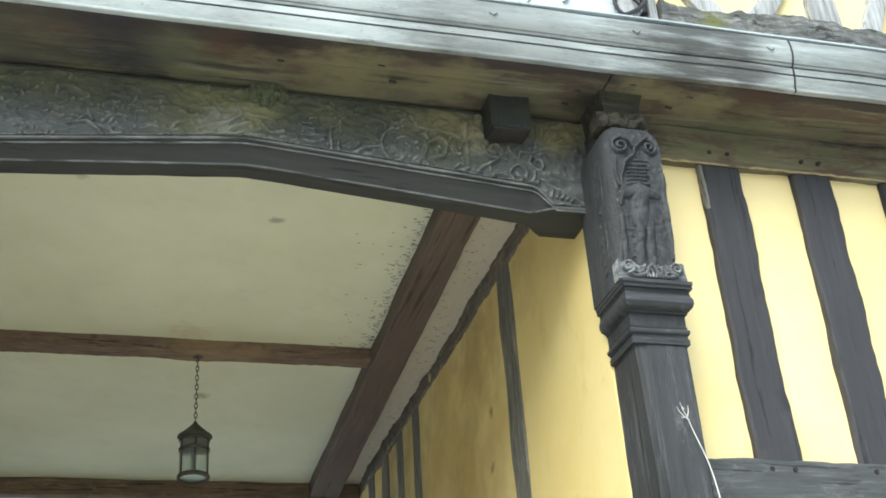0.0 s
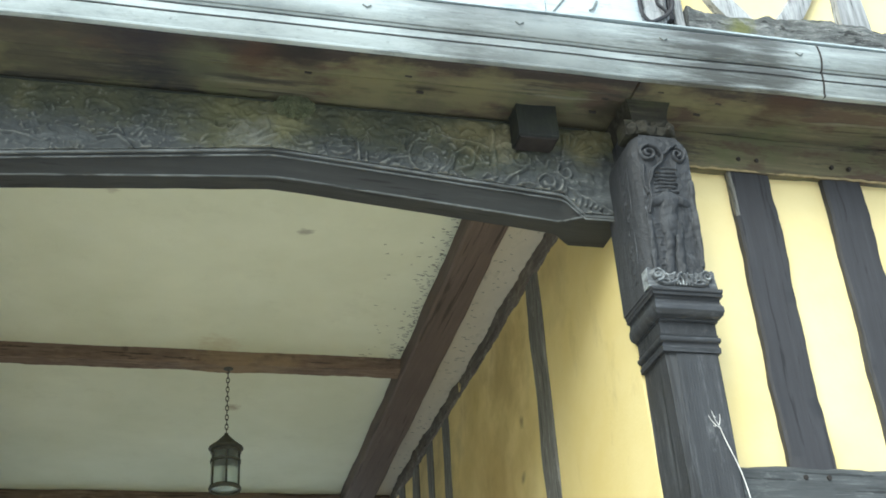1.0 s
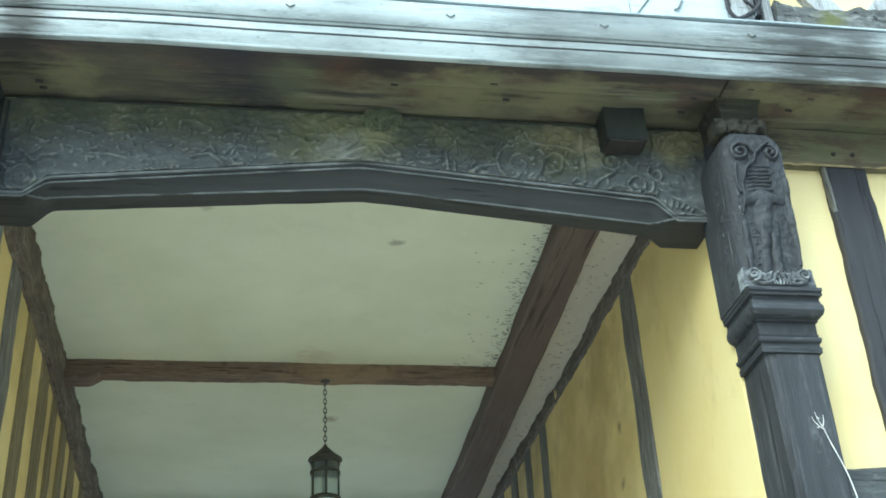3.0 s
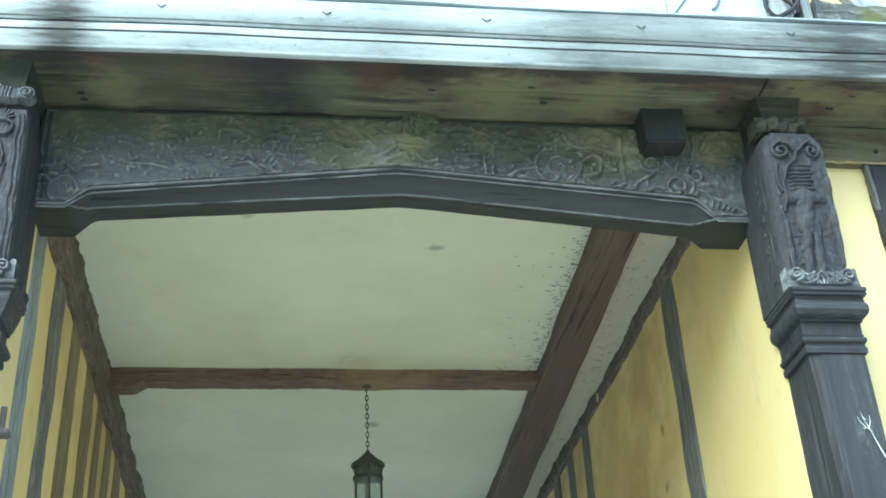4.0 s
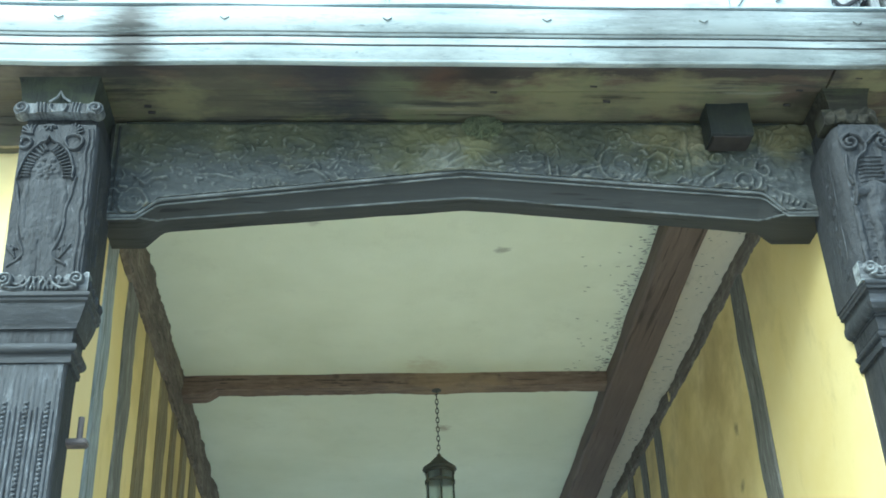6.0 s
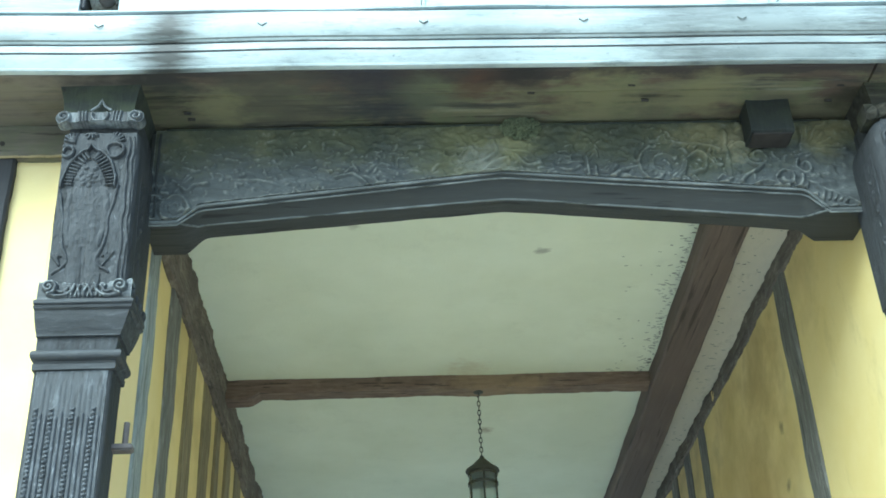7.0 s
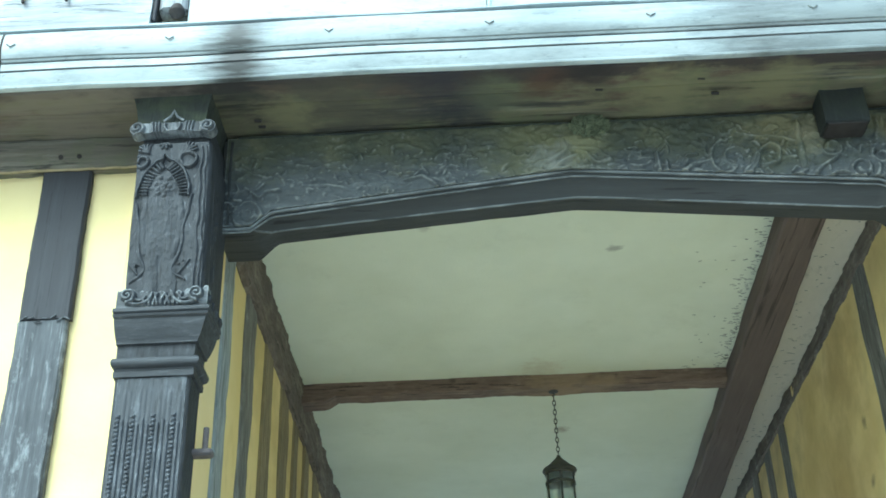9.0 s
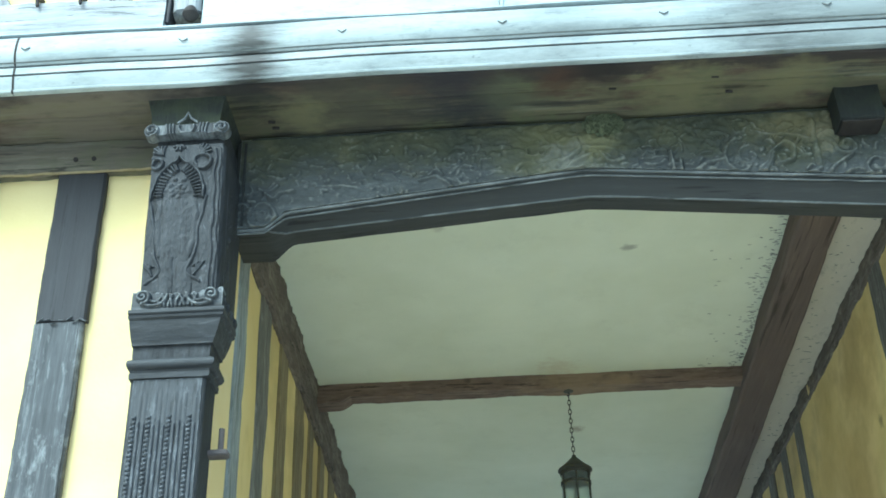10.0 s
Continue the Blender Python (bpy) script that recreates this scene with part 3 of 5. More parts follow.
bm.faces.new(ends[1])
solo("beam_bracket", bm, BROWN["x"], "worn oak bracket under the cross beam's end", "bracket")
bm = timber((1.44, 4.25, 4.515), (1.615, 8.86, 4.64), 0.005, 0.08, 0.01, 51.0, slant=(0.115, 0, 0))
for v in bm.verts:
    # hewn wider towards its far end
    far = (v.co.y - 4.25) / 4.61
    if v.co.x < 1.5275 + 0.115 * far:
        v.co.x -= 0.010 + 0.042 * far
solo("long_beam", bm, BROWN["y"], "red-brown oak beam running down the passage", "beam")
solo("far_beam", timber((-1.03, 8.86, 4.50), (1.89, 8.965, 4.628), 0.006, 0.1, 0.01, 52.0), BROWN["x"], "dark brown oak beam over the passage's end", "beam")
solo("passage_plate", timber((-1.10, 4.24, 4.36), (-0.995, 8.85, 4.64), 0.010, 0.02, 0.012, 53.0, rag=0.008), GREYPLATE, "dusty uneven oak plate on the passage wall", "wall plate", "passage plates")
solo("passage_plate", timber((1.884, 4.24, 4.522), (1.95, 8.85, 4.64), 0.010, 0.02, 0.012, 54.0, rag=0.008), PLATE_RIGHT, "dusty oak plate with ragged plaster edges", "wall plate", "passage plates")
for k, (y0, y1) in enumerate(((4.37, 4.535), (4.84, 5.06), (5.33, 5.56), (5.83, 6.08), (6.28, 6.44), (6.69, 6.91), (7.10, 7.36), (7.7, 7.9), (8.2, 8.4))):
    solo("passage_stud", timber((-1.10, y0, 0.0), (-1.018, y1, 4.40), 0.005, 0.06, 0.008, 60.0 + k, rag=0.0015), (PALE_STUD, GREYSTUD)[k] if k < 2 else BROWNSTUD, "grey weathered oak stud in the passage wall" if k < 2 else "brown limewash-smeared oak stud in the passage wall", "stud", "passage studs")
for k, (y0, y1) in enumerate(((5.09, 5.28), (7.0, 7.18), (7.45, 7.62), (7.9, 8.08), (8.35, 8.53))):
    solo("passage_stud", timber((1.888, y0, 0.0), (1.95, y1, 4.535), 0.008, 0.09, 0.008, 80.0 + k), GREYSTUD, "grey weathered oak stud in the passage wall", "stud", "passage studs")


# ---- carving: smooth relief raised from strokes ----
def spiral(cx, cz, r, turns, start, hand=1, inner=0.18, n=46):
    out = []
    for q in range(n + 1):
        f = q / n
        rr = r * (1 - (1 - inner) * f)
        w = start + hand * 2 * math.pi * turns * f
        out.append((cx + rr * math.cos(w), cz + rr * math.sin(w)))
    return out


def arc(points, n=14):
    """A smooth line through a few points."""
    p = [points[0], *points, points[-1]]
    out = []
    for a, b, c, d in zip(p, p[1:], p[2:], p[3:]):
        for q in range(n):
            t = q / n
            out.append(tuple(0.5 * (2 * b[k] + (c[k] - a[k]) * t + (2 * a[k] - 5 * b[k] + 4 * c[k] - d[k]) * t * t + (3 * b[k] - a[k] - 3 * c[k] + d[k]) * t ** 3) for k in (0, 1)))
    return out + [points[-1]]


def heights(U, V, strokes, crisp=0.5):
    """The relief over a grid: each stroke is (points, radius, height), rounded in section; a larger crisp wears it down."""
    H = np.zeros(U.shape)
    for pts, r, h in strokes:
        p = np.array(pts)
        lo, hi = p.min(0) - r, p.max(0) + r
        pick = (U >= lo[0]) & (U <= hi[0]) & (V >= lo[1]) & (V <= hi[1])
        if not pick.any():
            continue
        u, v = U[pick], V[pick]
        best = np.full(u.shape, 1e9)
        a, b = p[:-1], p[1:]
        for (ax, ay), (bx, by) in zip(a, b):
            dx, dy = bx - ax, by - ay
            f = np.clip(((u - ax) * dx + (v - ay) * dy) / (dx * dx + dy * dy + 1e-12), 0, 1)
            best = np.minimum(best, np.hypot(u - ax - f * dx, v - ay - f * dy))
        H[pick] = np.maximum(H[pick], h * np.clip(1 - (best / r) ** 2, 0, 1) ** crisp)
    return H


def relief(U, V, H, to_world, back=0.03):
    """A sheet raised by H over the grid U, V, with its rim turned back into the timber."""
    nu, nv = U.shape
    bm = bmesh.new()
    grid = [[bm.verts.new(to_world(float(U[a, b]), float(V[a, b]), float(H[a, b]))) for b in range(nv)] for a in range(nu)]
    for a in range(nu - 1):
        for b in range(nv - 1):
            bm.faces.new((grid[a][b], grid[a + 1][b], grid[a + 1][b + 1], grid[a][b + 1]))
    rim = [(a, 0) for a in range(nu)] + [(nu - 1, b) for b in range(1, nv)] + [(a, nv - 1) for a in range(nu - 2, -1, -1)] + [(0, b) for b in range(nv - 2, 0, -1)]
    low = [bm.verts.new(to_world(float(U[a, b]), float(V[a, b]), -back)) for a, b in rim]
    for q in range(len(rim)):
        (a, b), (c, d) = rim[q], rim[(q + 1) % len(rim)]
        bm.faces.new((grid[a][b], grid[c][d], low[(q + 1) % len(rim)], low[q]))
    bm.faces.new(low)
    return bm


# ---- the arched beam over the passage ----
def bend(x, knots):
    return float(np.interp(x, [k[0] for k in knots], [k[1] for k in knots]))


ROLL = ((-2, 4.172), (-0.855, 4.172), (-0.775, 4.244), (0.34, 4.368), (0.43, 4.376), (0.53, 4.369), (1.65, 4.268), (1.73, 4.176), (3, 4.176))
FOOT = ((-2, 4.172), (-0.845, 4.172), (-0.755, 4.208), (0.35, 4.298), (0.445, 4.304), (0.55, 4.298), (1.66, 4.188), (1.73, 4.176), (3, 4.176))
HOLLOW = ((-2, 0.0), (-0.855, 0.0), (-0.775, 0.075), (1.65, 0.075), (1.73, 0.0), (3, 0.0))
BEAM_X0, BEAM_X1 = -0.985, 1.935
beam = thing("carved_beam", "black oak arched beam carved with mossy vine scrolls", "beam", at=(0.44, 4.1, 4.4))
bm = bmesh.new()
rings = []
for q in range(161):
    x = BEAM_X0 + (BEAM_X1 - BEAM_X0) * q / 160
    r, f, c = bend(x, ROLL), bend(x, FOOT), bend(x, HOLLOW)
    dn = 0.003 * noise.noise((x * 6, 1.0, 0.0))
    sec = [(4.040, 4.637), (4.040, 4.616), (4.002, 4.612), (4.002, r + 0.012), (4.0 + c * 0.12, r), (4.0 + c * 0.55, f + (r - f) * 0.55), (4.0 + c * 0.92, f + (r - f) * 0.14), (4.0 + c, f), (4.235 - c * 0.9, f), (4.235, f + c), (4.235, 4.637)]
    rings.append([bm.verts.new((x, y, z + dn)) for y, z in sec])
for r0, r1 in zip(rings, rings[1:]):
    for q in range(11):
        bm.faces.new((r0[q], r0[(q + 1) % 11], r1[(q + 1) % 11], r1[q]))
bm.faces.new(rings[0])
bm.faces.new(rings[-1])
part("beam_body", bm, CARVED, beam)
xs = [BEAM_X0 + 0.01 + (BEAM_X1 - BEAM_X0 - 0.02) * q / 120 for q in range(121)]
part("upper_bead", tube([(x, 4.0, bend(x, ROLL) + 0.008) for x in xs], 0.0065, 6), CARVED_WORN, beam)
part("second_bead", tube([(x, 4.000 + bend(x, HOLLOW) * 0.16, bend(x, ROLL) - 0.008) for x in xs], 0.0042, 6), CARVED_WORN, beam)
part("lower_bead", tube([(x, 4.001 + bend(x, HOLLOW), bend(x, FOOT) + 0.004) for x in xs], 0.0055, 6), CARVED_WORN, beam, "worn grey bead along the arris")

strokes = []


def sprig(points, r=0.0085, h=0.018):
    strokes.append((arc(points, 8), r, h))


def scroll_at(cx, cz, r, turns, start, hand=1, inner=0.3, width=0.009, h=0.020):
    strokes.append((spiral(cx, cz, r, turns, start, hand, inner), width, h))


# the large scrolls of the better kept end
scroll_at(1.085, 4.410, 0.098, 0.72, 2.1, 1, 0.95, 0.0095, 0.024)
scroll_at(1.090, 4.405, 0.056, 1.10, 0.5, 1, 0.35, 0.0075, 0.014)
sprig([(1.126, 4.340), (1.158, 4.372), (1.172, 4.420), (1.220, 4.464), (1.262, 4.440), (1.248, 4.378), (1.196, 4.366)], 0.0095, 0.024)
sprig([(1.11, 4.530), (1.17, 4.508), (1.25, 4.502), (1.338, 4.476)], 0.0075, 0.018)
sprig([(1.360, 4.57), (1.362, 4.46), (1.352, 4.35)], 0.013, 0.022)
sprig([(1.386, 4.486), (1.424, 4.508), (1.455, 4.482)], 0.009, 0.020)
scroll_at(1.478, 4.437, 0.044, 1.25, 2.9, 1, 0.3, 0.0085, 0.024)
sprig([(1.482, 4.392), (1.428, 4.350), (1.398, 4.322)], 0.009, 0.022)
sprig([(1.240, 4.302), (1.297, 4.305), (1.358, 4.334)], 0.008, 0.018)
sprig([(1.438, 4.290), (1.486, 4.310), (1.550, 4.298)], 0.008, 0.018)
sprig([(0.863, 4.380), (0.890, 4.424), (0.930, 4.430)], 0.008, 0.018)
sprig([(0.875, 4.356), (0.930, 4.378), (0.986, 4.400)], 0.009, 0.022)
sprig([(0.781, 4.450), (0.777, 4.356)], 0.008, 0.018)
sprig([(0.812, 4.416), (0.810, 4.346)], 0.008, 0.016)
sprig([(0.655, 4.470), (0.700, 4.430), (0.760, 4.425)], 0.008, 0.014)
sprig([(0.640, 4.400), (0.700, 4.385), (0.745, 4.405)], 0.008, 0.014)
scroll_at(1.580, 4.330, 0.062, 1.5, 0.2, -1, 0.25, 0.0085, 0.022)
scroll_at(1.665, 4.385, 0.040, 1.0, 2.2, 1, 0.4, 0.0075, 0.018)
for k in range(7):
    # leaf fan under the block's far side and the drilled leaves by the post
    w = 0.15 + 0.21 * k
    sprig([(1.66, 4.46), (1.66 + 0.09 * math.cos(w), 4.46 + 0.065 * math.sin(w)), (1.66 + (0.19 - 0.012 * k) * math.cos(w), 4.46 + 0.145 * math.sin(w) - 0.012)], 0.008, 0.013)
    sprig([(1.700 + 0.022 * k, 4.285 - 0.012 * k), (1.722 + 0.022 * k, 4.262 - 0.010 * k), (1.712 + 0.022 * k, 4.230 - 0.004 * k)], 0.008, 0.015)
# worn roots in the middle
sprig([(0.402, 4.54), (0.406, 4.482), (0.361, 4.444), (0.303, 4.430), (0.264, 4.394)], 0.011, 0.026)
sprig([(0.455, 4.452), (0.405, 4.428), (0.356, 4.394)], 0.010, 0.026)
sprig([(0.285, 4.385), (0.356, 4.389), (0.42, 4.398)], 0.009, 0.018)
sprig([(0.498, 4.464), (0.530, 4.420), (0.588, 4.424)], 0.010, 0.022)
sprig([(0.44, 4.500), (0.50, 4.490), (0.548, 4.478), (0.590, 4.428)], 0.009, 0.018)
# the rubbed end by the fluted post
scroll_at(-0.868, 4.240, 0.062, 1.05, 2.4, 1, 0.9, 0.0085, 0.016)
scroll_at(-0.866, 4.240, 0.030, 1.10, 0.4, -1, 0.4, 0.007, 0.012)
sprig([(-0.856, 4.342), (-0.822, 4.316), (-0.790, 4.342), (-0.745, 4.345)], 0.0085, 0.018)
sprig([(-0.914, 4.474), (-0.830, 4.422), (-0.780, 4.410)], 0.008, 0.016)
sprig([(-0.812, 4.518), (-0.752, 4.500)], 0.007, 0.012)
sprig([(-0.236, 4.370), (-0.166, 4.388), (-0.122, 4.350), (-0.098, 4.322)], 0.008, 0.016)
sprig([(-0.645, 4.366), (-0.553, 4.368), (-0.460, 4.344)], 0.008, 0.013)
# small leaves between: lying flat along the rubbed end, curling at the kept end
rnd = random.Random(7)
for k in range(330):
    px = rnd.uniform(-0.94, 1.80)
    kept = px > 0.62
    lo = bend(px, ROLL) + 0.028
    pz = lo + (4.60 - lo) * rnd.random() ** 1.5
    w = rnd.uniform(0, 6.3) if kept else rnd.choice((0.0, math.pi)) + rnd.gauss(0, 0.42)
    ln = rnd.uniform(0.025, 0.060) if kept else rnd.uniform(0.030, 0.085)
    curl = rnd.uniform(-1.2, 1.2)
    sprig([(px, pz), (px + 0.55 * ln * math.cos(w), pz + 0.55 * ln * math.sin(w)), (px + ln * math.cos(w + curl), pz + ln * math.sin(w + curl) * 0.8)], rnd.uniform(0.006, 0.010), rnd.uniform(0.008, 0.015) if kept else rnd.uniform(0.006, 0.013))
nu, nv = 620, 84
X = np.linspace(BEAM_X0 + 0.015, BEAM_X1 - 0.015, nu)[:, None] * np.ones((1, nv))
LOW = np.array([bend(float(v), ROLL) for v in X[:, 0]])[:, None] + 0.018
Z = LOW + (4.620 - LOW) * np.linspace(0, 1, nv)[None, :]
# the carver's hand: the pattern wanders a little
WX = np.array([[0.010 * noise.noise((float(a) * 7, float(b) * 7, 31.0)) + 0.006 * noise.noise((float(a) * 19, float(b) * 19, 33.0)) for a, b in zip(ra, rb)] for ra, rb in zip(X, Z)])
WZ = np.array([[0.010 * noise.noise((float(a) * 7, float(b) * 7, 41.0)) + 0.006 * noise.noise((float(a) * 19, float(b) * 19, 43.0)) for a, b in zip(ra, rb)] for ra, rb in zip(X, Z)])
H = heights(X + WX, Z + WZ, [(p, r * 1.25, h) for p, r, h in strokes], 0.8)
H *= np.array([[0.80 + 0.5 * noise.noise((float(a) * 5.5, float(b) * 5.5, 9.0)) for a, b in zip(ra, rb)] for ra, rb in zip(X, Z)]).clip(0.25, 1.2)
# moss has filled the carving along the top
H *= 1 - 0.6 * np.clip((Z - 4.50) / 0.08, 0, 1) * np.clip((1.15 - X) / 0.3, 0, 1)
H += np.array([[(0.6 if float(a) < 0.2 else 1.0) * 0.010 * abs(noise.noise((float(a) * 15, float(b) * 24, 5.0))) + (0.0035 if float(a) < 0.2 else 0.006) * noise.noise((float(a) * 30, float(b) * 34, 7.0)) + 0.002 * noise.noise((float(a) * 70, float(b) * 70, 1.0)) for a, b in zip(ra, rb)] for ra, rb in zip(X, Z)])
part("vine_carving", relief(X, Z, H, lambda u, v, h: (u, 3.997 - h, v), 0.004), CARVED_MOSS, beam, "vine scrolls in relief, greened by moss")
part("top_fillet", tube([(x, 3.992, 4.620 + 0.004 * noise.noise((x * 5, 2.0, 0.0))) for x in xs[2:115]], 0.0045, 6), BRACKET_WOOD, beam, "mossy worn edge along the top")
part("edge_fillet", tube([(-0.945, 3.992, 4.20), (-0.95, 3.992, 4.40), (-0.95, 3.992, 4.60)], 0.006), CARVED, beam)

# the dark block under the jetty in front of the beam
blk = thing("hanging_block", "dark square oak block fixed under the jetty", "block", at=(1.52, 3.93, 4.55))
part("block_body", timber((1.437, 3.873, 4.478), (1.611, 3.985, 4.645), 0.004, 0.015, 0.008, 9.0, rag=0.004), BLOCK_WOOD, blk)
part("block_shoe", box((1.445, 3.880, 4.470), (1.603, 3.979, 4.4775), 0.002), IRON, blk, "iron shoe plate")


# ---- the two carved posts ----
def ring_run(rect, profile, inner, outer, s):
    """Mouldings run round a post: rect is (inner x, width, front y, back y); each profile row is (outset, z)."""
    xi, w, yf, yb = rect
    bm = bmesh.new()
    rings = []
    for o, z in profile:
        a, b = xi - s * o * inner, xi + s * (w + o * outer)
        rings.append([bm.verts.new(p) for p in ((a, yb, z), (a, yf - o, z), (b, yf - o, z), (b, yb, z))])
    for r0, r1 in zip(rings, rings[1:]):
        for q in range(4):
            bm.faces.new((r0[q], r0[(q + 1) % 4], r1[(q + 1) % 4], r1[q]))
    bm.faces.new(rings[0])
    bm.faces.new(rings[-1])
    return bm


def round_row(o, z, r, n=6):
    return [(o + r * math.sin(math.pi * q / n), z - r * math.cos(math.pi * q / n)) for q in range(n + 1)]


def carved_post(label, xi, w, yf, yb, s, dz, panel, taper, figure):
    """xi: the shaft's inner face; s: +1 when the post reaches to larger x. panel: inner x, width."""
    post = thing("carved_post", label, "post", "carved posts at the passage", at=(xi + s * w / 2, 3.95, 0))
    rect = (xi, w, yf, yb)
    # shaft, a little narrower towards the foot
    bm = bmesh.new()
    rings = []
    for q in range(31):
        z = 0.45 + (3.50 + dz - 0.45) * q / 30
        t = taper * min(1.0, (3.50 + dz - z) / 0.5)
        d = [0.003 * noise.noise((z * 5, k * 3.0 + xi, 2.0)) for k in range(6)]
        c = 0.007
        rings.append([bm.verts.new(p) for p in ((xi + d[0], yb, z), (xi + s * t * 0.4 + d[1], yf + c, z), (xi + s * (t + c), yf + d[2], z), (xi + s * (w - c), yf + d[3], z), (xi + s * w + d[4], yf + c, z), (xi + s * w + d[5], yb, z))])
    for r0, r1 in zip(rings, rings[1:]):
        for q in range(6):
            bm.faces.new((r0[q], r0[(q + 1) % 6], r1[(q + 1) % 6], r1[q]))
    bm.faces.new(rings[0])
    bm.faces.new(rings[-1])
    part("shaft", bm, POST_WOOD if figure == "fan" else SCUFFED, post)
    part("plinth", ring_run(rect, [(0.05, 0.0), (0.05, 0.38), (0.03, 0.41), (0.02, 0.45)], 0.8, 0.4, s), STONE, post, "grey stone plinth")
    # fluted and beaded front of the shaft
    fl = []
    u0, u1, top, low = 0.02 + taper, w - 0.018, 3.44 + dz, 2.45
    cols = 13
    for k in range(cols):
        u = u0 + (u1 - u0) * (k + 0.5) / cols
        if k in (1, 5, 9, 12) and figure == "fan":
            z = top - 0.1
            while z > low:
                fl.append(([(u - 0.003, z), (u + 0.003, z - 0.003)], 0.0066, 0.0075))
                z -= 0.017
        else:
            cut = top - (0.0 if k % 2 else 0.012)
            fl.append(([(u, low), (u, cut - 0.12 - 0.02 * noise.noise((u * 60, 0.0, 2.0)))], 0.0068, 0.0058 if figure == "fan" else 0.0008))
            fl.append(([(u, cut - 0.105), (u, cut)], 0.0062, 0.0014 if figure == "fan" else 0.0008))
    U, V = np.meshgrid(np.linspace(0.012 + taper, w - 0.012, 150), np.linspace(low, 3.485 + dz, 200), indexing="ij")
    H = heights(U, V, fl)
    part("fluting", relief(U, V, H, lambda u, v, h: (xi + s * u, yf - 0.004 - h, v), 0.001), FLUTED if figure == "fan" else SCUFFED, post, "worn vertical flutes and beads")
    z0 = dz
    part("necking", ring_run(rect, [(0.0, 3.486 + z0), (0.012, 3.488 + z0), (0.014, 3.508 + z0), (0.009, 3.512 + z0), *(round_row(0.012, 3.540 + z0, 0.020) if figure == "fan" else [(0.006, 3.522), *round_row(0.008, 3.540, 0.013), (0.010, 3.556)]), (0.012, 3.562 + z0)], 1, 0.45, s), POST_RUBBED, post, "worn half-round moulding")
    part("frieze", ring_run(rect, [(0.008, 3.560 + z0), (0.010, 3.618 + z0)], 1, 0.3, s), POST_WOOD, post)
    if figure == "fan":
        swell = [(0.030, 3.632), (0.036, 3.645), (0.046, 3.668), (0.053, 3.690), (0.054, 3.699)]
    else:
        swell = [(0.032, 3.622), (0.052, 3.630), (0.062, 3.645), (0.060, 3.664), (0.050, 3.680), (0.046, 3.696), (0.050, 3.702)]
    part("capital", ring_run(rect, [(o, z + z0) for o, z in [(0.014, 3.612), (0.022, 3.614), (0.022, 3.621), *swell, (0.064, 3.704), (0.067, 3.712), (0.062, 3.716), (0.070, 3.722), (0.070, 3.735), (0.052, 3.737), (0.045, 3.80)]], 0.9 if figure == "fan" else 0.62, 0.25 if figure == "fan" else 0.42, s), POST_RUBBED, post)
    # band of volutes over the capital
    bi, bw, by = xi - s * 0.052, w + 0.062, yf - 0.062
    band = []
    r = 0.028
    for cu, hd in ((r + 0.012, 1), (bw - r - 0.012, -1)):
        band.append((spiral(cu, 3.785 + z0, r, 1.6, -math.pi / 2, hd, 0.15), 0.0085, 0.020))
        band.append((arc([(cu, 3.757 + z0), (cu + hd * 0.04, 3.748 + z0), (cu + hd * 0.075, 3.762 + z0), (cu + hd * 0.09, 3.792 + z0)]), 0.008, 0.014))
        band.append((arc([(cu + hd * 0.02, 3.775 + z0), (cu + hd * 0.05, 3.765 + z0), (cu + hd * 0.07, 3.79 + z0)]), 0.006, 0.011))
    for k in range(9):
        cu = bw * (0.32 + 0.36 * k / 8)
        band.append((arc([(cu, 3.748 + z0), (cu + 0.006 * (k % 3 - 1), 3.77 + z0), (cu + 0.012 * (k % 2 * 2 - 1), 3.79 + z0 + 0.01 * (k % 2))], 5), 0.006, 0.012))
    U, V = np.meshgrid(np.linspace(0, bw, 96), np.linspace(0, 1, 34), indexing="ij")
    crest = 3.798 + z0 + 0.016 * np.abs(np.cos(U / bw * math.pi)) ** 3 + 0.005 * np.sin(U * 190)
    V = (3.737 + z0) + (crest - (3.737 + z0)) * V
    part("volute_band", relief(U, V, heights(U, V, band), lambda u, v, h: (bi + s * u, by - h, v), 0.05), VOLUTE, post, "weathered grey volutes over the capital")
    if figure == "fan":
        side = []
        for k in range(4):
            side.append((spiral(0.03 + 0.06 * k, 3.772 + z0, 0.02, 1.3, 0.4, 1, 0.2, 20), 0.006, 0.008))
        U, V = np.meshgrid(np.linspace(0.0, 0.24, 60), np.linspace(3.738 + z0, 3.80 + z0, 18), indexing="ij")
        part("side_band", relief(U, V, heights(U, V, side), lambda u, v, h: (bi - s * h, by + 0.004 + u, v), 0.02), POST_CARVED, post)
    # the upper block, leaning out a little towards its head; the scroll post's head is rounded off
    pi_, pw = panel
    fan = figure == "fan"
    zb, zt = 3.79 + z0, (4.425 + z0 * 0.5 if fan else 4.455)
    fy = lambda z: 3.785 + (3.728 - 3.785) * (z - zb) / (zt - zb)

    def head(z):
        f = min(1.0, max(0.0, (z - (zt - (0.05 if fan else 0.13))) / (0.05 if fan else 0.13)))
        k = (1 - math.sqrt(max(0.0, 1 - f * f))) * (0.010 if fan else 0.060)
        return k, k * 1.5, k * (0.5 if fan else 0.9)

    cut = 0.014 if fan else 0.034
    bm = bmesh.new()
    rings = []
    for q in range(41):
        z = zb - 0.054 + (zt - zb + 0.054) * (1 - (1 - q / 40) ** 1.4)
        ki, ko, kf = head(z)
        d = 0.004 * noise.noise((z * 9, xi, 1.0))
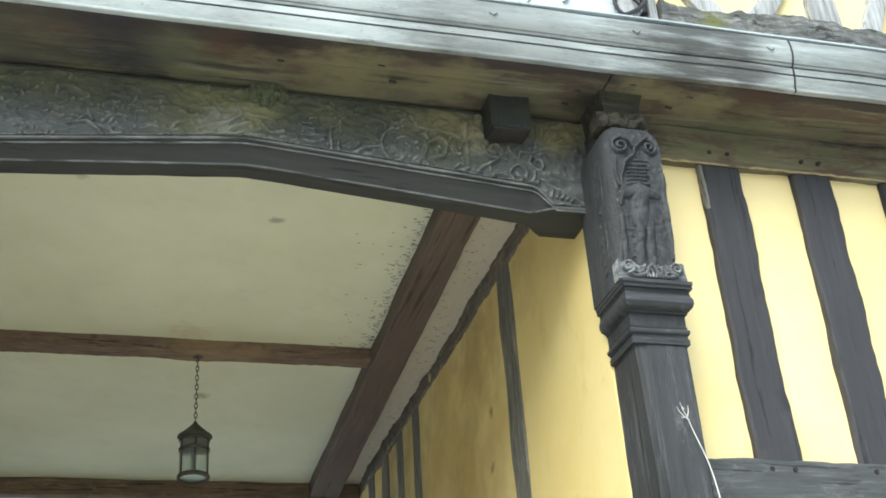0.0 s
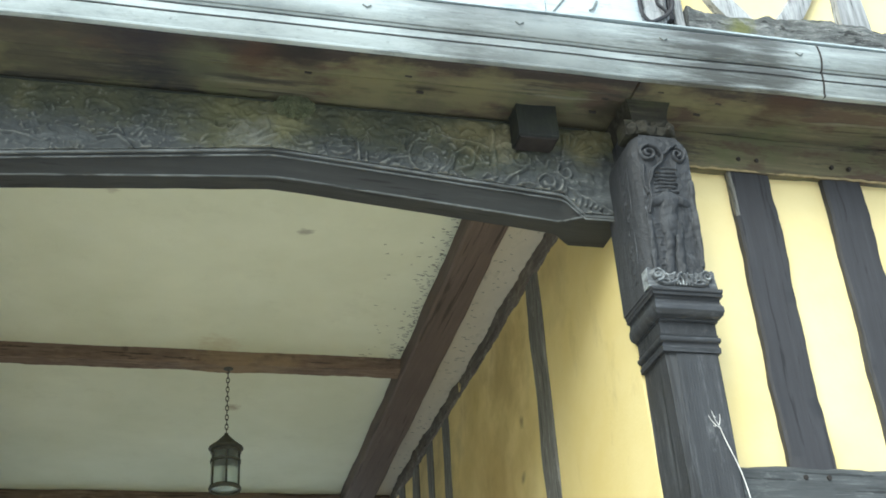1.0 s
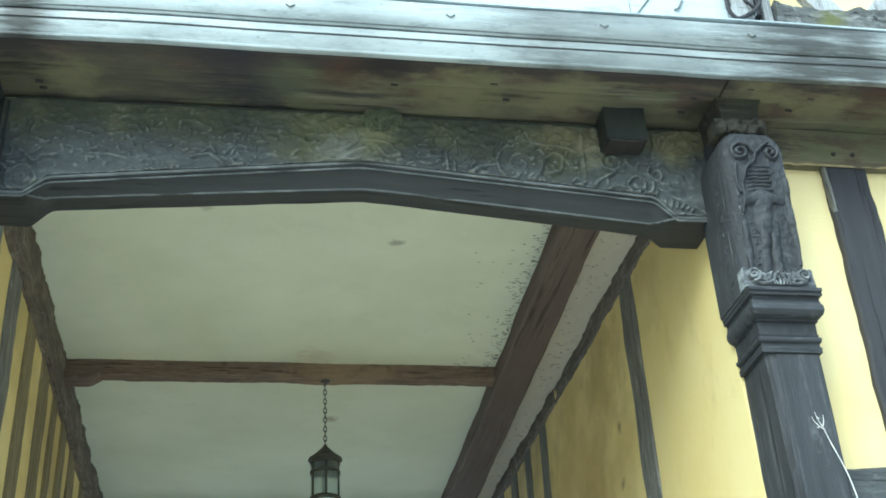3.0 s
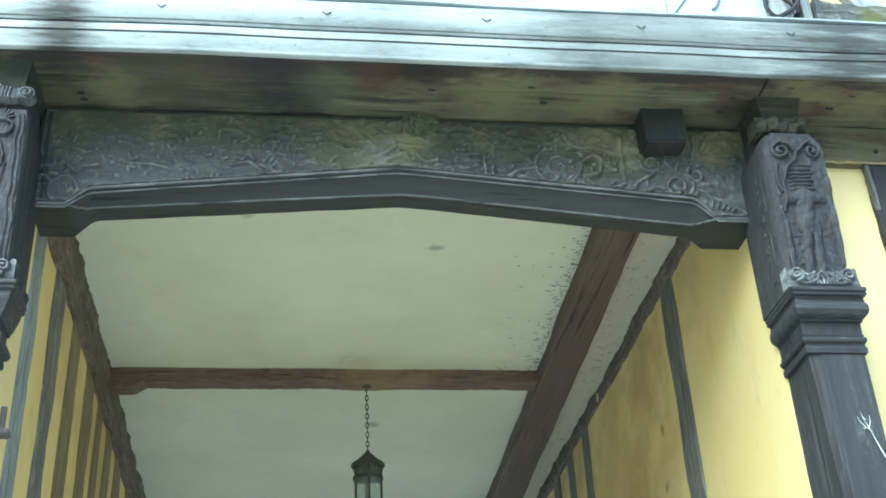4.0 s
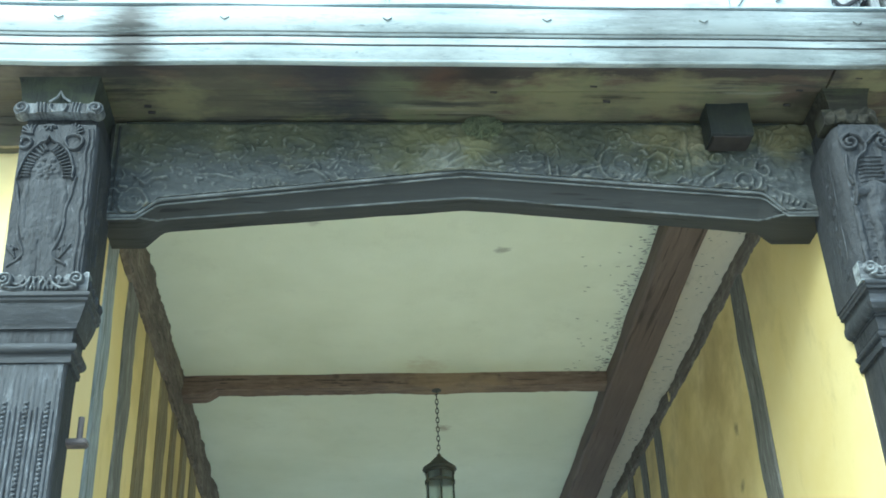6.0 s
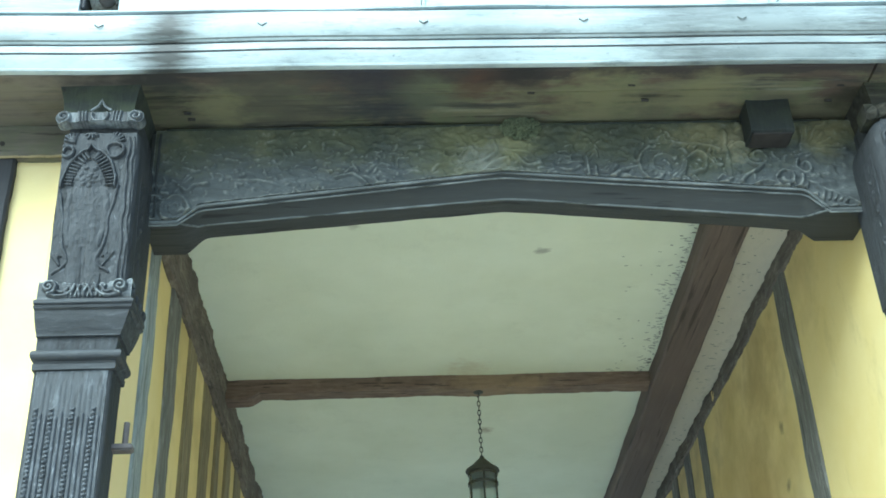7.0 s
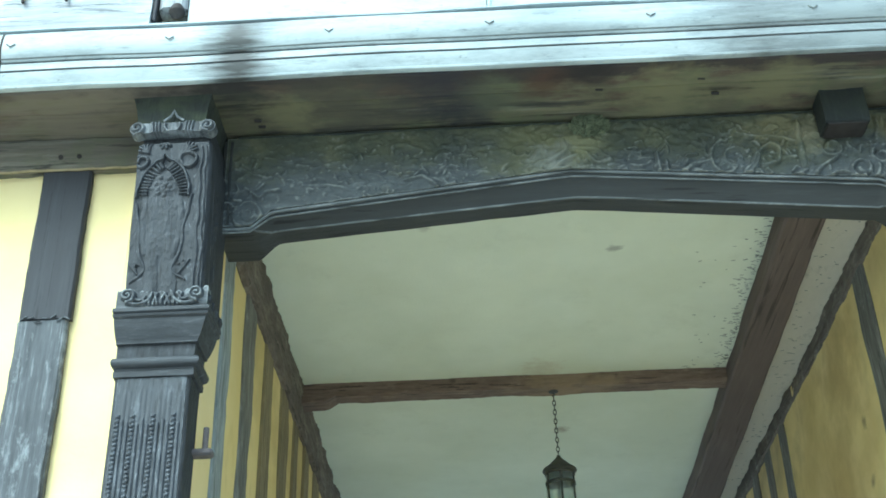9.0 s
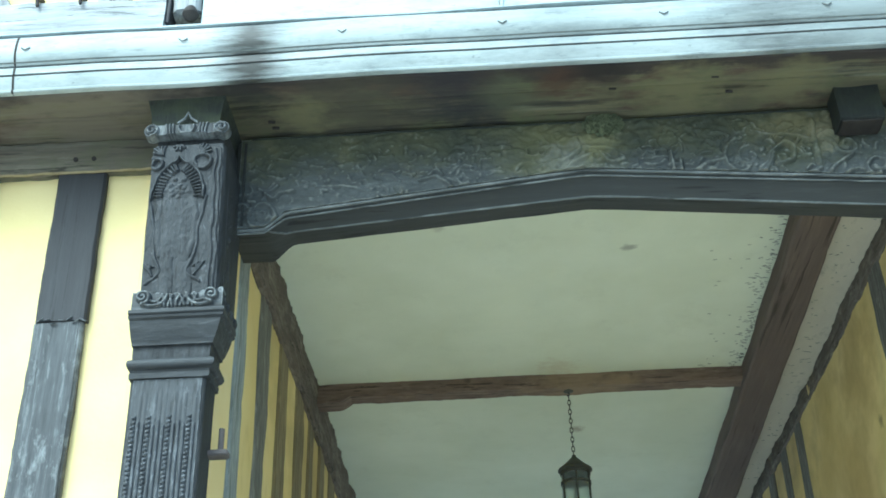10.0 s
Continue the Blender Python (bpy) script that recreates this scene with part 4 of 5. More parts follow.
        e = (0.0 if fan else 0.006) * noise.noise((z * 22, xi, 5.0))
        rings.append([bm.verts.new(p) for p in ((pi_ + s * ki, 4.05, z), (pi_ + s * (ki + d), fy(z) + kf + cut * 1.7, z), (pi_ + s * (ki + cut * 0.35 + d + e), fy(z) + kf + cut * 0.55, z), (pi_ + s * (ki + cut), fy(z) + kf, z), (pi_ + s * (pw - 0.014 - ko), fy(z) + kf, z), (pi_ + s * (pw + d + e - ko), fy(z) + kf + 0.03, z), (pi_ + s * (pw - ko), 4.05, z))])
    for r0, r1 in zip(rings, rings[1:]):
        for q in range(7):
            bm.faces.new((r0[q], r0[(q + 1) % 7], r1[(q + 1) % 7], r1[q]))
    bm.faces.new(rings[0])
    bm.faces.new(rings[-1])
    part("upper_block", bm, POST_WOOD, post)
    st, m = [], (0.175 if fan else 0.134)
    if fan:
        # pointed canopy: a thin rim with ribs inside it, level at its feet and steeper towards the point
        for hd in (-1, 1):
            rim = arc([(m + hd * 0.100, zb + 0.405), (m + hd * 0.096, zb + 0.452), (m + hd * 0.076, zb + 0.505), (m + hd * 0.036, zb + 0.548), (m + hd * 0.014, zb + 0.560), (m + 0.004, zb + 0.590)])
            st.append((rim, 0.0055, 0.018))
            for k in range(12):
                f = k / 11
                px, pz = rim[int(4 + f * 44)]
                tilt = 0.02 + 1.05 * f ** 1.3
                st.append(([(px - hd * 0.008 * math.cos(tilt), pz - 0.008 * math.sin(tilt)), (px - hd * 0.036 * math.cos(tilt), pz - 0.036 * math.sin(tilt))], 0.0044, 0.013))
            # curling stems that fall from the canopy's feet
            st.append((arc([(m + hd * 0.110, zb + 0.41), (m + hd * 0.086, zb + 0.30), (m + hd * 0.078, zb + 0.175), (m + hd * 0.052, zb + 0.100), (m + hd * 0.098, zb + 0.055)]), 0.0060, 0.008))
            for k in range(4):
                st.append(([(m + hd * (0.112 - 0.012 * k), zb + 0.135 - 0.004 * k), (m + hd * (0.078 + 0.004 * k), zb + 0.085 + 0.016 * k)], 0.0045, 0.009))
        # reeds down the inner arris
        for u in (0.022, 0.040):
            st.append(([(u, zb + 0.02), (u, zb + 0.615)], 0.0060, 0.008))
        # rings and rosette over the canopy
        st.append((spiral(0.093, zb + 0.562, 0.034, 1.05, 2.2, 1, 0.9), 0.0070, 0.017))
        st.append((spiral(0.266, zb + 0.558, 0.028, 1.15, 0.9, -1, 0.55), 0.0070, 0.015))
        for k in range(8):
            w1 = 2 * math.pi * k / 8
            st.append((arc([(m + 0.007 + 0.006 * math.cos(w1), zb + 0.640 + 0.006 * math.sin(w1)), (m + 0.007 + 0.024 * math.cos(w1 + 0.5), zb + 0.640 + 0.022 * math.sin(w1 + 0.5))], 4), 0.0055, 0.012))
        for hd in (-1, 1):
            for k in range(5):
                w1 = 0.2 + 0.32 * k
                st.append((arc([(m + hd * 0.070, zb + 0.598), (m + hd * (0.070 + 0.028 * math.cos(w1)), zb + 0.598 + 0.028 * math.sin(w1)), (m + hd * (0.066 + 0.052 * math.cos(w1)), zb + 0.600 + 0.048 * math.sin(w1))], 4), 0.0055, 0.011 + 0.003 * (k % 2)))
        for k in range(16):
            w1, rr = k * 2.4, math.sqrt(k / 15)
            st.append(([(m + 0.046 * rr * math.cos(w1), zb + 0.452 + 0.042 * rr * math.sin(w1)), (m + 0.046 * rr * math.cos(w1) + 0.005, zb + 0.450 + 0.042 * rr * math.sin(w1))], 0.010, 0.008 + 0.003 * math.sin(k * 1.9)))
        # rounded boss under the canopy over a plain mass that parts in two folds
        st.append(([(m, zb + 0.440), (m, zb + 0.470)], 0.052, 0.004))
        st.append(([(m - 0.045, zb + 0.370), (m + 0.045, zb + 0.370)], 0.034, 0.005))
        st.append(([(m - 0.02, zb + 0.340), (m + 0.02, zb + 0.340), (m, zb + 0.215)], 0.060, 0.005))
        for hd in (-1, 1):
            st.append((arc([(m + hd * 0.030, zb + 0.230), (m + hd * 0.034 - 0.006, zb + 0.12), (m + hd * 0.036 - 0.012, zb + 0.015)]), 0.026, 0.007))
            st.append((arc([(m + hd * 0.066, zb + 0.370), (m + hd * 0.070, zb + 0.260), (m + hd * 0.056, zb + 0.170)]), 0.012, 0.007))
    else:
        # two facing volutes whose stems meet and fall beside the ornament
        st.append((spiral(0.070, zb + 0.545, 0.038, 1.5, math.pi * 0.5, 1, 0.22), 0.0080, 0.018))
        st.append((spiral(0.200, zb + 0.548, 0.034, 1.4, math.pi * 0.5, -1, 0.22), 0.0075, 0.015))
        st.append((arc([(0.068, zb + 0.584), (0.105, zb + 0.566), (0.132, zb + 0.540), (0.165, zb + 0.572), (0.204, zb + 0.598)]), 0.0075, 0.019))
        st.append((arc([(0.130, zb + 0.540), (0.122, zb + 0.505), (0.082, zb + 0.468), (0.066, zb + 0.420), (0.056, zb + 0.350), (0.046, zb + 0.275)]), 0.0070, 0.018))
        st.append((arc([(0.046, zb + 0.490), (0.040, zb + 0.430), (0.048, zb + 0.362)]), 0.0065, 0.014))
        for k in range(7):
            zz = zb + 0.372 + 0.018 * k
            st.append((arc([(0.086, zz), (0.110, zz + 0.005), (0.180 - 0.01 * (k % 2), zz + 0.002)], 4), 0.0052, 0.007))
            st.append(([(0.072 + 0.006 * math.sin(k * 2.7), zb + 0.05 + 0.030 * k), (0.098, zb + 0.052 + 0.030 * k)], 0.0055, 0.003))
        # the worn central ornament, kept to plain swelling forms
        st.append((arc([(0.062, zb + 0.322), (0.134, zb + 0.340), (0.204, zb + 0.330)]), 0.021, 0.018))
        # raised margin beside the sunk field
        st.append((arc([(0.252, zb + 0.06), (0.246, zb + 0.20), (0.250, zb + 0.42)]), 0.018, 0.013))
        st.append((arc([(0.040, zb + 0.03), (0.044, zb + 0.16), (0.040, zb + 0.26)]), 0.014, 0.010))
        st.append((arc([(0.134, zb + 0.335), (0.126, zb + 0.270), (0.128, zb + 0.205)]), 0.040, 0.020))
        for x0, x1 in ((0.116, 0.100), (0.158, 0.150)):
            st.append((arc([(x0 + 0.006, zb + 0.225), (x0, zb + 0.13), (x1, zb + 0.012)]), 0.020, 0.017))
    U, V = np.meshgrid(np.linspace(0.012 if fan else 0.030, pw - 0.012, 140), np.linspace(zb + 0.004, zt - (0.004 if fan else 0.012), 260), indexing="ij")
    WU = np.array([[0.007 * noise.noise((float(a) * 14, float(b) * 14, xi + 21)) for a, b in zip(ra, rb)] for ra, rb in zip(U, V)])
    WV = np.array([[0.007 * noise.noise((float(a) * 14, float(b) * 14, xi + 27)) for a, b in zip(ra, rb)] for ra, rb in zip(U, V)])
    H = heights(U + WU, V + WV, st) * (1.0 if fan else 1.25)
    H *= np.array([[0.82 + (0.40 if fan else 0.60) * noise.noise((float(a) * 14, float(b) * 14, xi + 4)) for a, b in zip(ra, rb)] for ra, rb in zip(U, V)])
    H += np.array([[(0.0016 if fan else 0.0038) * noise.noise((float(a) * 40, float(b) * 40, xi)) + 0.0012 * noise.noise((float(a) * 110, float(b) * 60, xi)) for a, b in zip(ra, rb)] for ra, rb in zip(U, V)])

    def on_panel(u, v, h):
        ki, ko, kf = head(v)
        f = u / pw
        return (pi_ + s * (u + ki * (1 - f) - ko * f), fy(v) + kf - 0.002 - h, v)

    part("panel_carving", relief(U, V, H, on_panel, 0.0005), POST_CARVED, post, "weathered relief panel of scrolls and plain forms")
    # worn leaf edge down the inner arris
    U, V = np.meshgrid(np.linspace(0.0, 0.085, 26), np.linspace(zb + 0.01, zt - 0.15, 150), indexing="ij")
    H = np.array([[0.012 * max(0.0, noise.noise((float(a) * 45, float(b) * 28, xi)) + 0.25 * noise.noise((float(a) * 120, float(b) * 90, 2.0))) * math.sin(math.pi * float(a) / 0.085) for a, b in zip(ra, rb)] for ra, rb in zip(U, V)])
    part("edge_carving", relief(U, V, H, lambda u, v, h: (pi_ - s * (0.001 + h), fy(v) + 0.062 + u, v), 0.004), POST_CARVED, post, "worn leaf carving down the side")
    # scrolled cap and the bracket that carries the jetty
    ci, cw, cz0, cz1 = pi_ - s * (0.008 if fan else -0.006), pw + (0.036 if fan else -0.04), 4.452 + z0 * 0.5, 4.522 + z0 * 0.5
    part("cap_neck", ring_run((pi_ + s * (0.018 if fan else 0.04), pw - (0.036 if fan else 0.10), 3.76 if fan else 3.80, 4.05), [(0.0, zt - 0.01), (0.0, cz1 + 0.004)], 1, 1, s), POST_WOOD, post)
    cap = []
    if figure == "fan":
        for cu, hd in ((0.03, 1), (cw - 0.03, -1)):
            cap.append((spiral(cu, cz0 + 0.034, 0.027, 1.4, -math.pi / 2, hd, 0.2), 0.0075, 0.014))
        for k in range(3):
            cap.append((arc([(cw * (0.26 + 0.04 * k), cz1 - 0.008), (cw * (0.28 + 0.035 * k), cz0 + 0.012)], 4), 0.0055, 0.010))
            cap.append((arc([(cw * (0.74 - 0.04 * k), cz1 - 0.008), (cw * (0.72 - 0.035 * k), cz0 + 0.012)], 4), 0.0055, 0.010))
        cap.append((spiral(cw / 2, cz0 + 0.04, 0.03, 0.6, math.pi * 0.9, 1, 1.0), 0.006, 0.012))
        cap.append((arc([(0.05, cz0 + 0.004), (cw / 2, cz0 + 0.008), (cw - 0.05, cz0 + 0.004)]), 0.006, 0.012))
        cap.append((arc([(0.04, cz1 - 0.004), (cw / 2, cz1), (cw - 0.04, cz1 - 0.004)]), 0.006, 0.012))
    else:
        for k in range(5):
            cap.append(([(cw * (0.12 + 0.19 * k + 0.03 * math.sin(k * 2.3)), cz0 + 0.02), (cw * (0.14 + 0.19 * k), cz0 + 0.035 + 0.012 * math.sin(k * 1.7))], 0.022 + 0.004 * math.sin(k), 0.018))
    U, V = np.meshgrid(np.linspace(0, cw, 110), np.linspace(-1, 1, 30), indexing="ij")
    if fan:
        r, zc = 0.030, (cz0 + cz1) / 2
        e = np.minimum(U, cw - U)
        half = np.where(e < r, np.sqrt(np.clip(r * r - (r - e) ** 2, 1e-7, None)), 0.023 + 0.007 * np.exp(-(((e - r) / 0.012) ** 2)))
        V = zc + np.clip(half, 0.003, None) * V
    else:
        V = (cz0 + cz1) / 2 + (cz1 - cz0) / 2 * V
    capy = 3.712 if fan else 3.765
    part("cap", relief(U, V, heights(U, V, cap), lambda u, v, h: (ci + s * u, capy - h + (0 if fan else 0.022 * noise.noise((u * 30, v * 30, 3.0))), v + (0 if fan else 0.012 * noise.noise((u * 24, 5.0, 1.0)))), 0.045 if figure == "fan" else 0.09), POST_WORN if fan else BROWN_BRACKET, post, "scrolled and beaded cap" if fan else "eroded mossy cap")
    bm = bmesh.new()
    rings = []
    for q in range(9):
        f = q / 8
        o = 0.022 * f ** 2
        z = cz1 - 0.003 + (4.64 - cz1) * f
        rings.append([bm.verts.new(p) for p in ((ci + s * (0.045 - o), 4.05, z), (ci + s * (0.045 - o), capy + 0.02 - o, z), (ci + s * (cw - 0.02 + o), capy + 0.02 - o, z), (ci + s * (cw - 0.02 + o), 4.05, z))])
    for r0, r1 in zip(rings, rings[1:]):
        for q in range(4):
            bm.faces.new((r0[q], r0[(q + 1) % 4], r1[(q + 1) % 4], r1[q]))
    bm.faces.new(rings[0])
    bm.faces.new(rings[-1])
    part("bracket", bm, BRACKET_WOOD if fan else BROWN_BRACKET, post, "mossy dark bracket under the jetty")
    if figure == "fan":
        c0 = ci + s * cw / 2
        part("leaf_point", tube([(c0 - 0.04, capy + 0.006, cz1 + 0.0), (c0 - 0.012, capy + 0.004, cz1 + 0.02), (c0, capy, cz1 + 0.046), (c0 + 0.012, capy + 0.004, cz1 + 0.02), (c0 + 0.04, capy + 0.006, cz1 + 0.0)], 0.005), POST_WORN, post)
    return post


carved_post("black oak post with fan canopy panel and fluted shaft", -0.998, 0.269, 3.84, 3.985, -1, -0.018, (-0.963, 0.298), 0.0, "fan")
carved_post("black oak post with scroll panel and plain worn shaft", 1.905, 0.222, 3.83, 4.045, 1, 0.0, (1.858, 0.262), 0.030, "scroll")

# ---- gutter along the jetty ----
G = [(3.640, 4.640), (3.640, 4.630), (3.624, 4.627), (3.615, 4.631), (3.613, 4.638), (3.617, 4.643), (3.612, 4.655), (3.603, 4.680), (3.600, 4.696), (3.616, 4.698), (3.616, 4.704), (3.599, 4.706), (3.598, 4.722), (3.598, 4.737), (3.615, 4.739), (3.615, 4.745), (3.597, 4.747), (3.590, 4.756), (3.580, 4.775), (3.574, 4.800), (3.574, 4.830), (3.578, 4.860), (3.584, 4.880), (3.594, 4.887), (3.640, 4.889)]
gutter = thing("gutter", "pale grey lead eaves gutter with ribbed moulded face", "gutter", at=(0.5, 3.61, 4.63))
for k, (x0, x1) in enumerate(((-6.0, -1.802), (-1.798, 2.738), (2.742, 7.0))):
    part("gutter_length", extrude_x(G, x0, x1, max(30, int((x1 - x0) * 22)), 0.006, 11.0), GUTTER, gutter)
for x in (-1.80, 2.74):
    part("gutter_joint", extrude_x([(y - 0.002, z) for y, z in G[1:24]] + [(3.64, 4.88)], x - 0.004, x + 0.004, 1), IRON, gutter, "dark joint between two lengths")
part("lead_edge", extrude_x([(3.582, 4.896), (3.581, 4.903), (3.70, 4.988), (3.70, 4.905), (3.60, 4.897)], -6.0, 7.0, 300, 0.008, 5.0), LEAD, gutter, "wavy dressed lead edge", smooth=False)
# Black strips stand in for the shade inside the two rib grooves.
for z in (4.7000, 4.7410):
    part("groove_shade", extrude_x([(3.6012, z - 0.0028), (3.6012, z + 0.0034), (3.615, z + 0.0034), (3.615, z - 0.0028)], -6.0, 7.0, 286, 0.006, 11.0), GROOVE_BLACK, gutter, "black strip for the shade in the gutter's groove")
part("rib_edge", extrude_x([(3.5945, 4.7530), (3.5890, 4.7550), (3.5868, 4.7580), (3.5920, 4.7580)], -6.0, 7.0, 286, 0.006, 11.0), TACK, gutter, "soft grey line over the ribs")
for k in range(-8, 10):
    x = 0.753 + 0.628 * k
    z = 4.806
    part("lead_tack", tube([(x - 0.018, 3.5715, z + 0.011), (x - 0.002, 3.569, z - 0.004), (x + 0.016, 3.5715, z + 0.010)], 0.0030, 5), TACK, gutter, "small dark v-shaped tack")

# ---- upper wall above the gutter ----
apron = thing("lead_apron", "pale lead sheet apron above the gutter", "lead flashing", at=(0.42, 3.7, 4.9))
for k, (x0, x1) in enumerate(((-1.10, 0.12), (0.124, 1.548), (1.552, 1.985))):
    part("lead_sheet", slab((x0, 3.688, 4.88), (x1, 3.712, 5.9), 0.08, 0.006, 20.0 + k), LEAD, apron)
for x, lean in ((0.122, 0.10), (1.512, 0.72)):
    part("welt", tube([(x + lean * (z - 4.9), 3.684, z) for z in (4.90, 5.1, 5.3, 5.6)], 0.004 if lean > 0.5 else 0.006), TACK if lean > 0.5 else LEAD, apron)
part("lead_clip", tube([(1.745, 3.680, 5.022), (1.762, 3.676, 5.030), (1.786, 3.680, 5.078)], 0.005, 6), TACK, apron, "small grey lead clip")
solo("upper_sill", timber((2.195, 3.655, 4.90), (7.0, 3.80, 5.095), 0.014, 0.018, 0.015, 90.0, rag=0.015), MOSSY, "gnarled grey oak sill grown with yellow moss", "sill", "upper sills")
solo("upper_sill", timber((-6.0, 3.655, 4.90), (-1.25, 3.80, 5.135), 0.008, 0.03, 0.012, 91.0, rag=0.005), SILVER, "silvery bleached oak sill above the gutter", "sill", "upper sills")


def brace(x0, z0, x1, z1, bow, wide=0.07, label="curved silvery oak brace on the upper wall", name="wall_brace"):
    bm = bmesh.new()
    rings = []
    for q in range(21):
        f = q / 20
        px = x0 + (x1 - x0) * f + bow * math.sin(math.pi * f)
        pz = z0 + (z1 - z0) * f
        hw = wide * (1 + 0.15 * math.sin(5 * f + x0))
        rings.append([bm.verts.new((px + a * hw + 0.006 * noise.noise((px * 8, pz * 8, a)), y, pz)) for a, y in ((-1, 3.765), (-0.9, 3.725), (0, 3.718), (0.9, 3.725), (1, 3.765))])
    for r0, r1 in zip(rings, rings[1:]):
        for q in range(5):
            bm.faces.new((r0[q], r0[(q + 1) % 5], r1[(q + 1) % 5], r1[q]))
    bm.faces.new(rings[0])
    bm.faces.new(rings[-1])
    return solo(name, bm, SILVER_Z, label, "brace", "upper wall braces")


for k in range(3):
    dx = 1.32 * k
    brace(2.52 + dx, 5.09, 2.18 + dx, 5.75, -0.05)
    brace(2.70 + dx, 5.09, 3.00 + dx, 5.75, 0.06)
    brace(3.09 + dx, 5.09, 3.10 + dx, 6.6, 0.0, 0.085, "upright silvery oak stud on the upper wall", "upper_stud")
    brace(3.30 + dx, 5.09, 3.22 + dx + 0.3, 5.75, 0.03, 0.06)
for k in range(3):
    dx = -1.3 * k
    brace(-1.95 + dx, 5.13, -2.25 + dx, 5.85, -0.05)
    brace(-1.50 + dx, 5.13, -1.48 + dx, 6.6, 0.0, 0.085, "upright silvery oak stud on the upper wall", "upper_stud")
for x in (-1.79, -1.61, -2.3, -2.48):
    solo("oak_peg", tube([(x, 3.70, 5.18), (x + 0.004, 3.642, 5.145), (x + 0.010, 3.64, 5.10)], 0.013, 8, taper=True), IRON, "dark weathered peg on the bleached sill", "peg", "sill pegs")
br = thing("end_bracket", "grey carved bracket at the apron's end", "bracket", "apron brackets", at=(2.06, 3.7, 5.05))
part("bracket_board", timber((2.005, 3.65, 5.03), (2.115, 3.78, 6.2), 0.008, 0.05, 0.02, 95.0), SILVER_Z, br)
part("bracket_side", timber((1.985, 3.67, 5.02), (2.002, 3.78, 6.2), 0.003, 0.06, 0.004, 96.0), BLACK["z"], br)
part("bracket_side", timber((2.118, 3.67, 5.02), (2.136, 3.78, 6.2), 0.003, 0.06, 0.004, 97.0), BLACK["z"], br)
part("bracket_foot", timber((1.988, 3.648, 4.972), (2.098, 3.76, 5.06), 0.008, 0.015, 0.03, 101.0, rag=0.006), SILVER_Z, br, "pale scrolled foot")
part("scroll_rib", tube([(x, 3.640, z) for x, z in arc([(1.966, 5.30), (1.967, 5.06), (1.972, 5.00), (2.002, 4.962), (2.050, 4.984), (2.096, 5.024), (2.124, 5.090), (2.120, 5.30)], 8)], 0.009, 7), BLACK["z"], br, "black scrolled edge")
part("scroll_rib", tube([(x, 3.642, z) for x, z in arc([(2.045, 5.20), (2.050, 5.08), (2.070, 5.052), (2.094, 5.024)], 8)], 0.007, 7), BLACK["z"], br, "black scrolled edge")
part("bracket_slip", timber((2.146, 3.668, 4.955), (2.186, 3.78, 6.2), 0.004, 0.05, 0.008, 103.0), SILVER_Z, br, "bleached slip board")
br = thing("end_bracket", "bleached bracket with a dark pendant boss", "bracket", "apron brackets", at=(-1.16, 3.7, 5.05))
part("bracket_board", timber((-1.225, 3.66, 5.06), (-1.105, 3.78, 6.2), 0.008, 0.05, 0.02, 98.0), SILVER_Z, br)
part("pendant", lathe([(0.004, 5.005), (0.022, 5.015), (0.034, 5.035), (0.030, 5.055), (0.018, 5.075)], (-1.145, 3.675), 14), IRON, br, "small dark turned boss")
part("bracket_side", timber((-1.245, 3.67, 5.0), (-1.228, 3.78, 6.2), 0.003, 0.06, 0.004, 99.0), BLACK["z"], br)

# ---- lantern hanging from the cross beam ----
LX, LY = 0.459, 6.465
lamp = thing("hanging_lantern", "dark metal lantern with pale glass hung by a chain", "lantern", at=(LX, LY, 4.54))
hook = part("ceiling_hook", tube([(LX, LY, 4.552), (LX, LY, 4.535), (LX + 0.008, LY, 4.523), (LX, LY, 4.512), (LX - 0.008, LY, 4.520)], 0.004), LAMP_METAL, lamp)
part("hook_plate", lathe([(0.03, 4.551), (0.03, 4.544), (0.01, 4.538)], (LX, LY), 16), LAMP_METAL, lamp)
nlink = 13
for k in range(nlink):
    z1 = 4.520 - (4.520 - 4.150) * k / nlink
    h = (4.520 - 4.150) / nlink * 1.28
    w = 0.0085
    pts = []
    for q in range(13):
        a = 2 * math.pi * q / 12
        du, dv = w * math.cos(a), h / 2 * math.sin(a)
        pts.append((LX + (du if k % 2 else 0), LY + (0 if k % 2 else du), z1 - h / 2 + dv))
    part("chain_link", tube(pts, 0.0028, 5), LAMP_METAL, hook)
part("roof", lathe([(0.010, 4.150), (0.014, 4.138), (0.030, 4.122), (0.060, 4.092), (0.094, 4.066), (0.097, 4.058), (0.090, 4.052), (0.080, 4.050)], (LX, LY), 28), LAMP_METAL, lamp, "low conical lamp roof")
part("top_ring", lathe([(0.082, 4.052), (0.085, 4.046), (0.085, 4.034), (0.080, 4.032)], (LX, LY), 28), LAMP_METAL, lamp)
part("middle_ring", lathe([(0.080, 3.992), (0.085, 3.990), (0.085, 3.976), (0.080, 3.974)], (LX, LY), 28), LAMP_METAL, lamp)
part("bottom_ring", lathe([(0.074, 3.842), (0.074, 3.818), (0.086, 3.815), (0.090, 3.826), (0.085, 3.840), (0.078, 3.844)], (LX, LY), 28, caps=False), LAMP_METAL, lamp)
part("base_glass", lathe([(0.073, 3.826), (0.073, 3.830)], (LX, LY), 28), GLASS, lamp, "greenish base glass")
glass = part("glass", lathe([(0.078, 3.845), (0.078, 4.034)], (LX, LY), 28, caps=False), GLASS, lamp, "cloudy pale lamp glass")
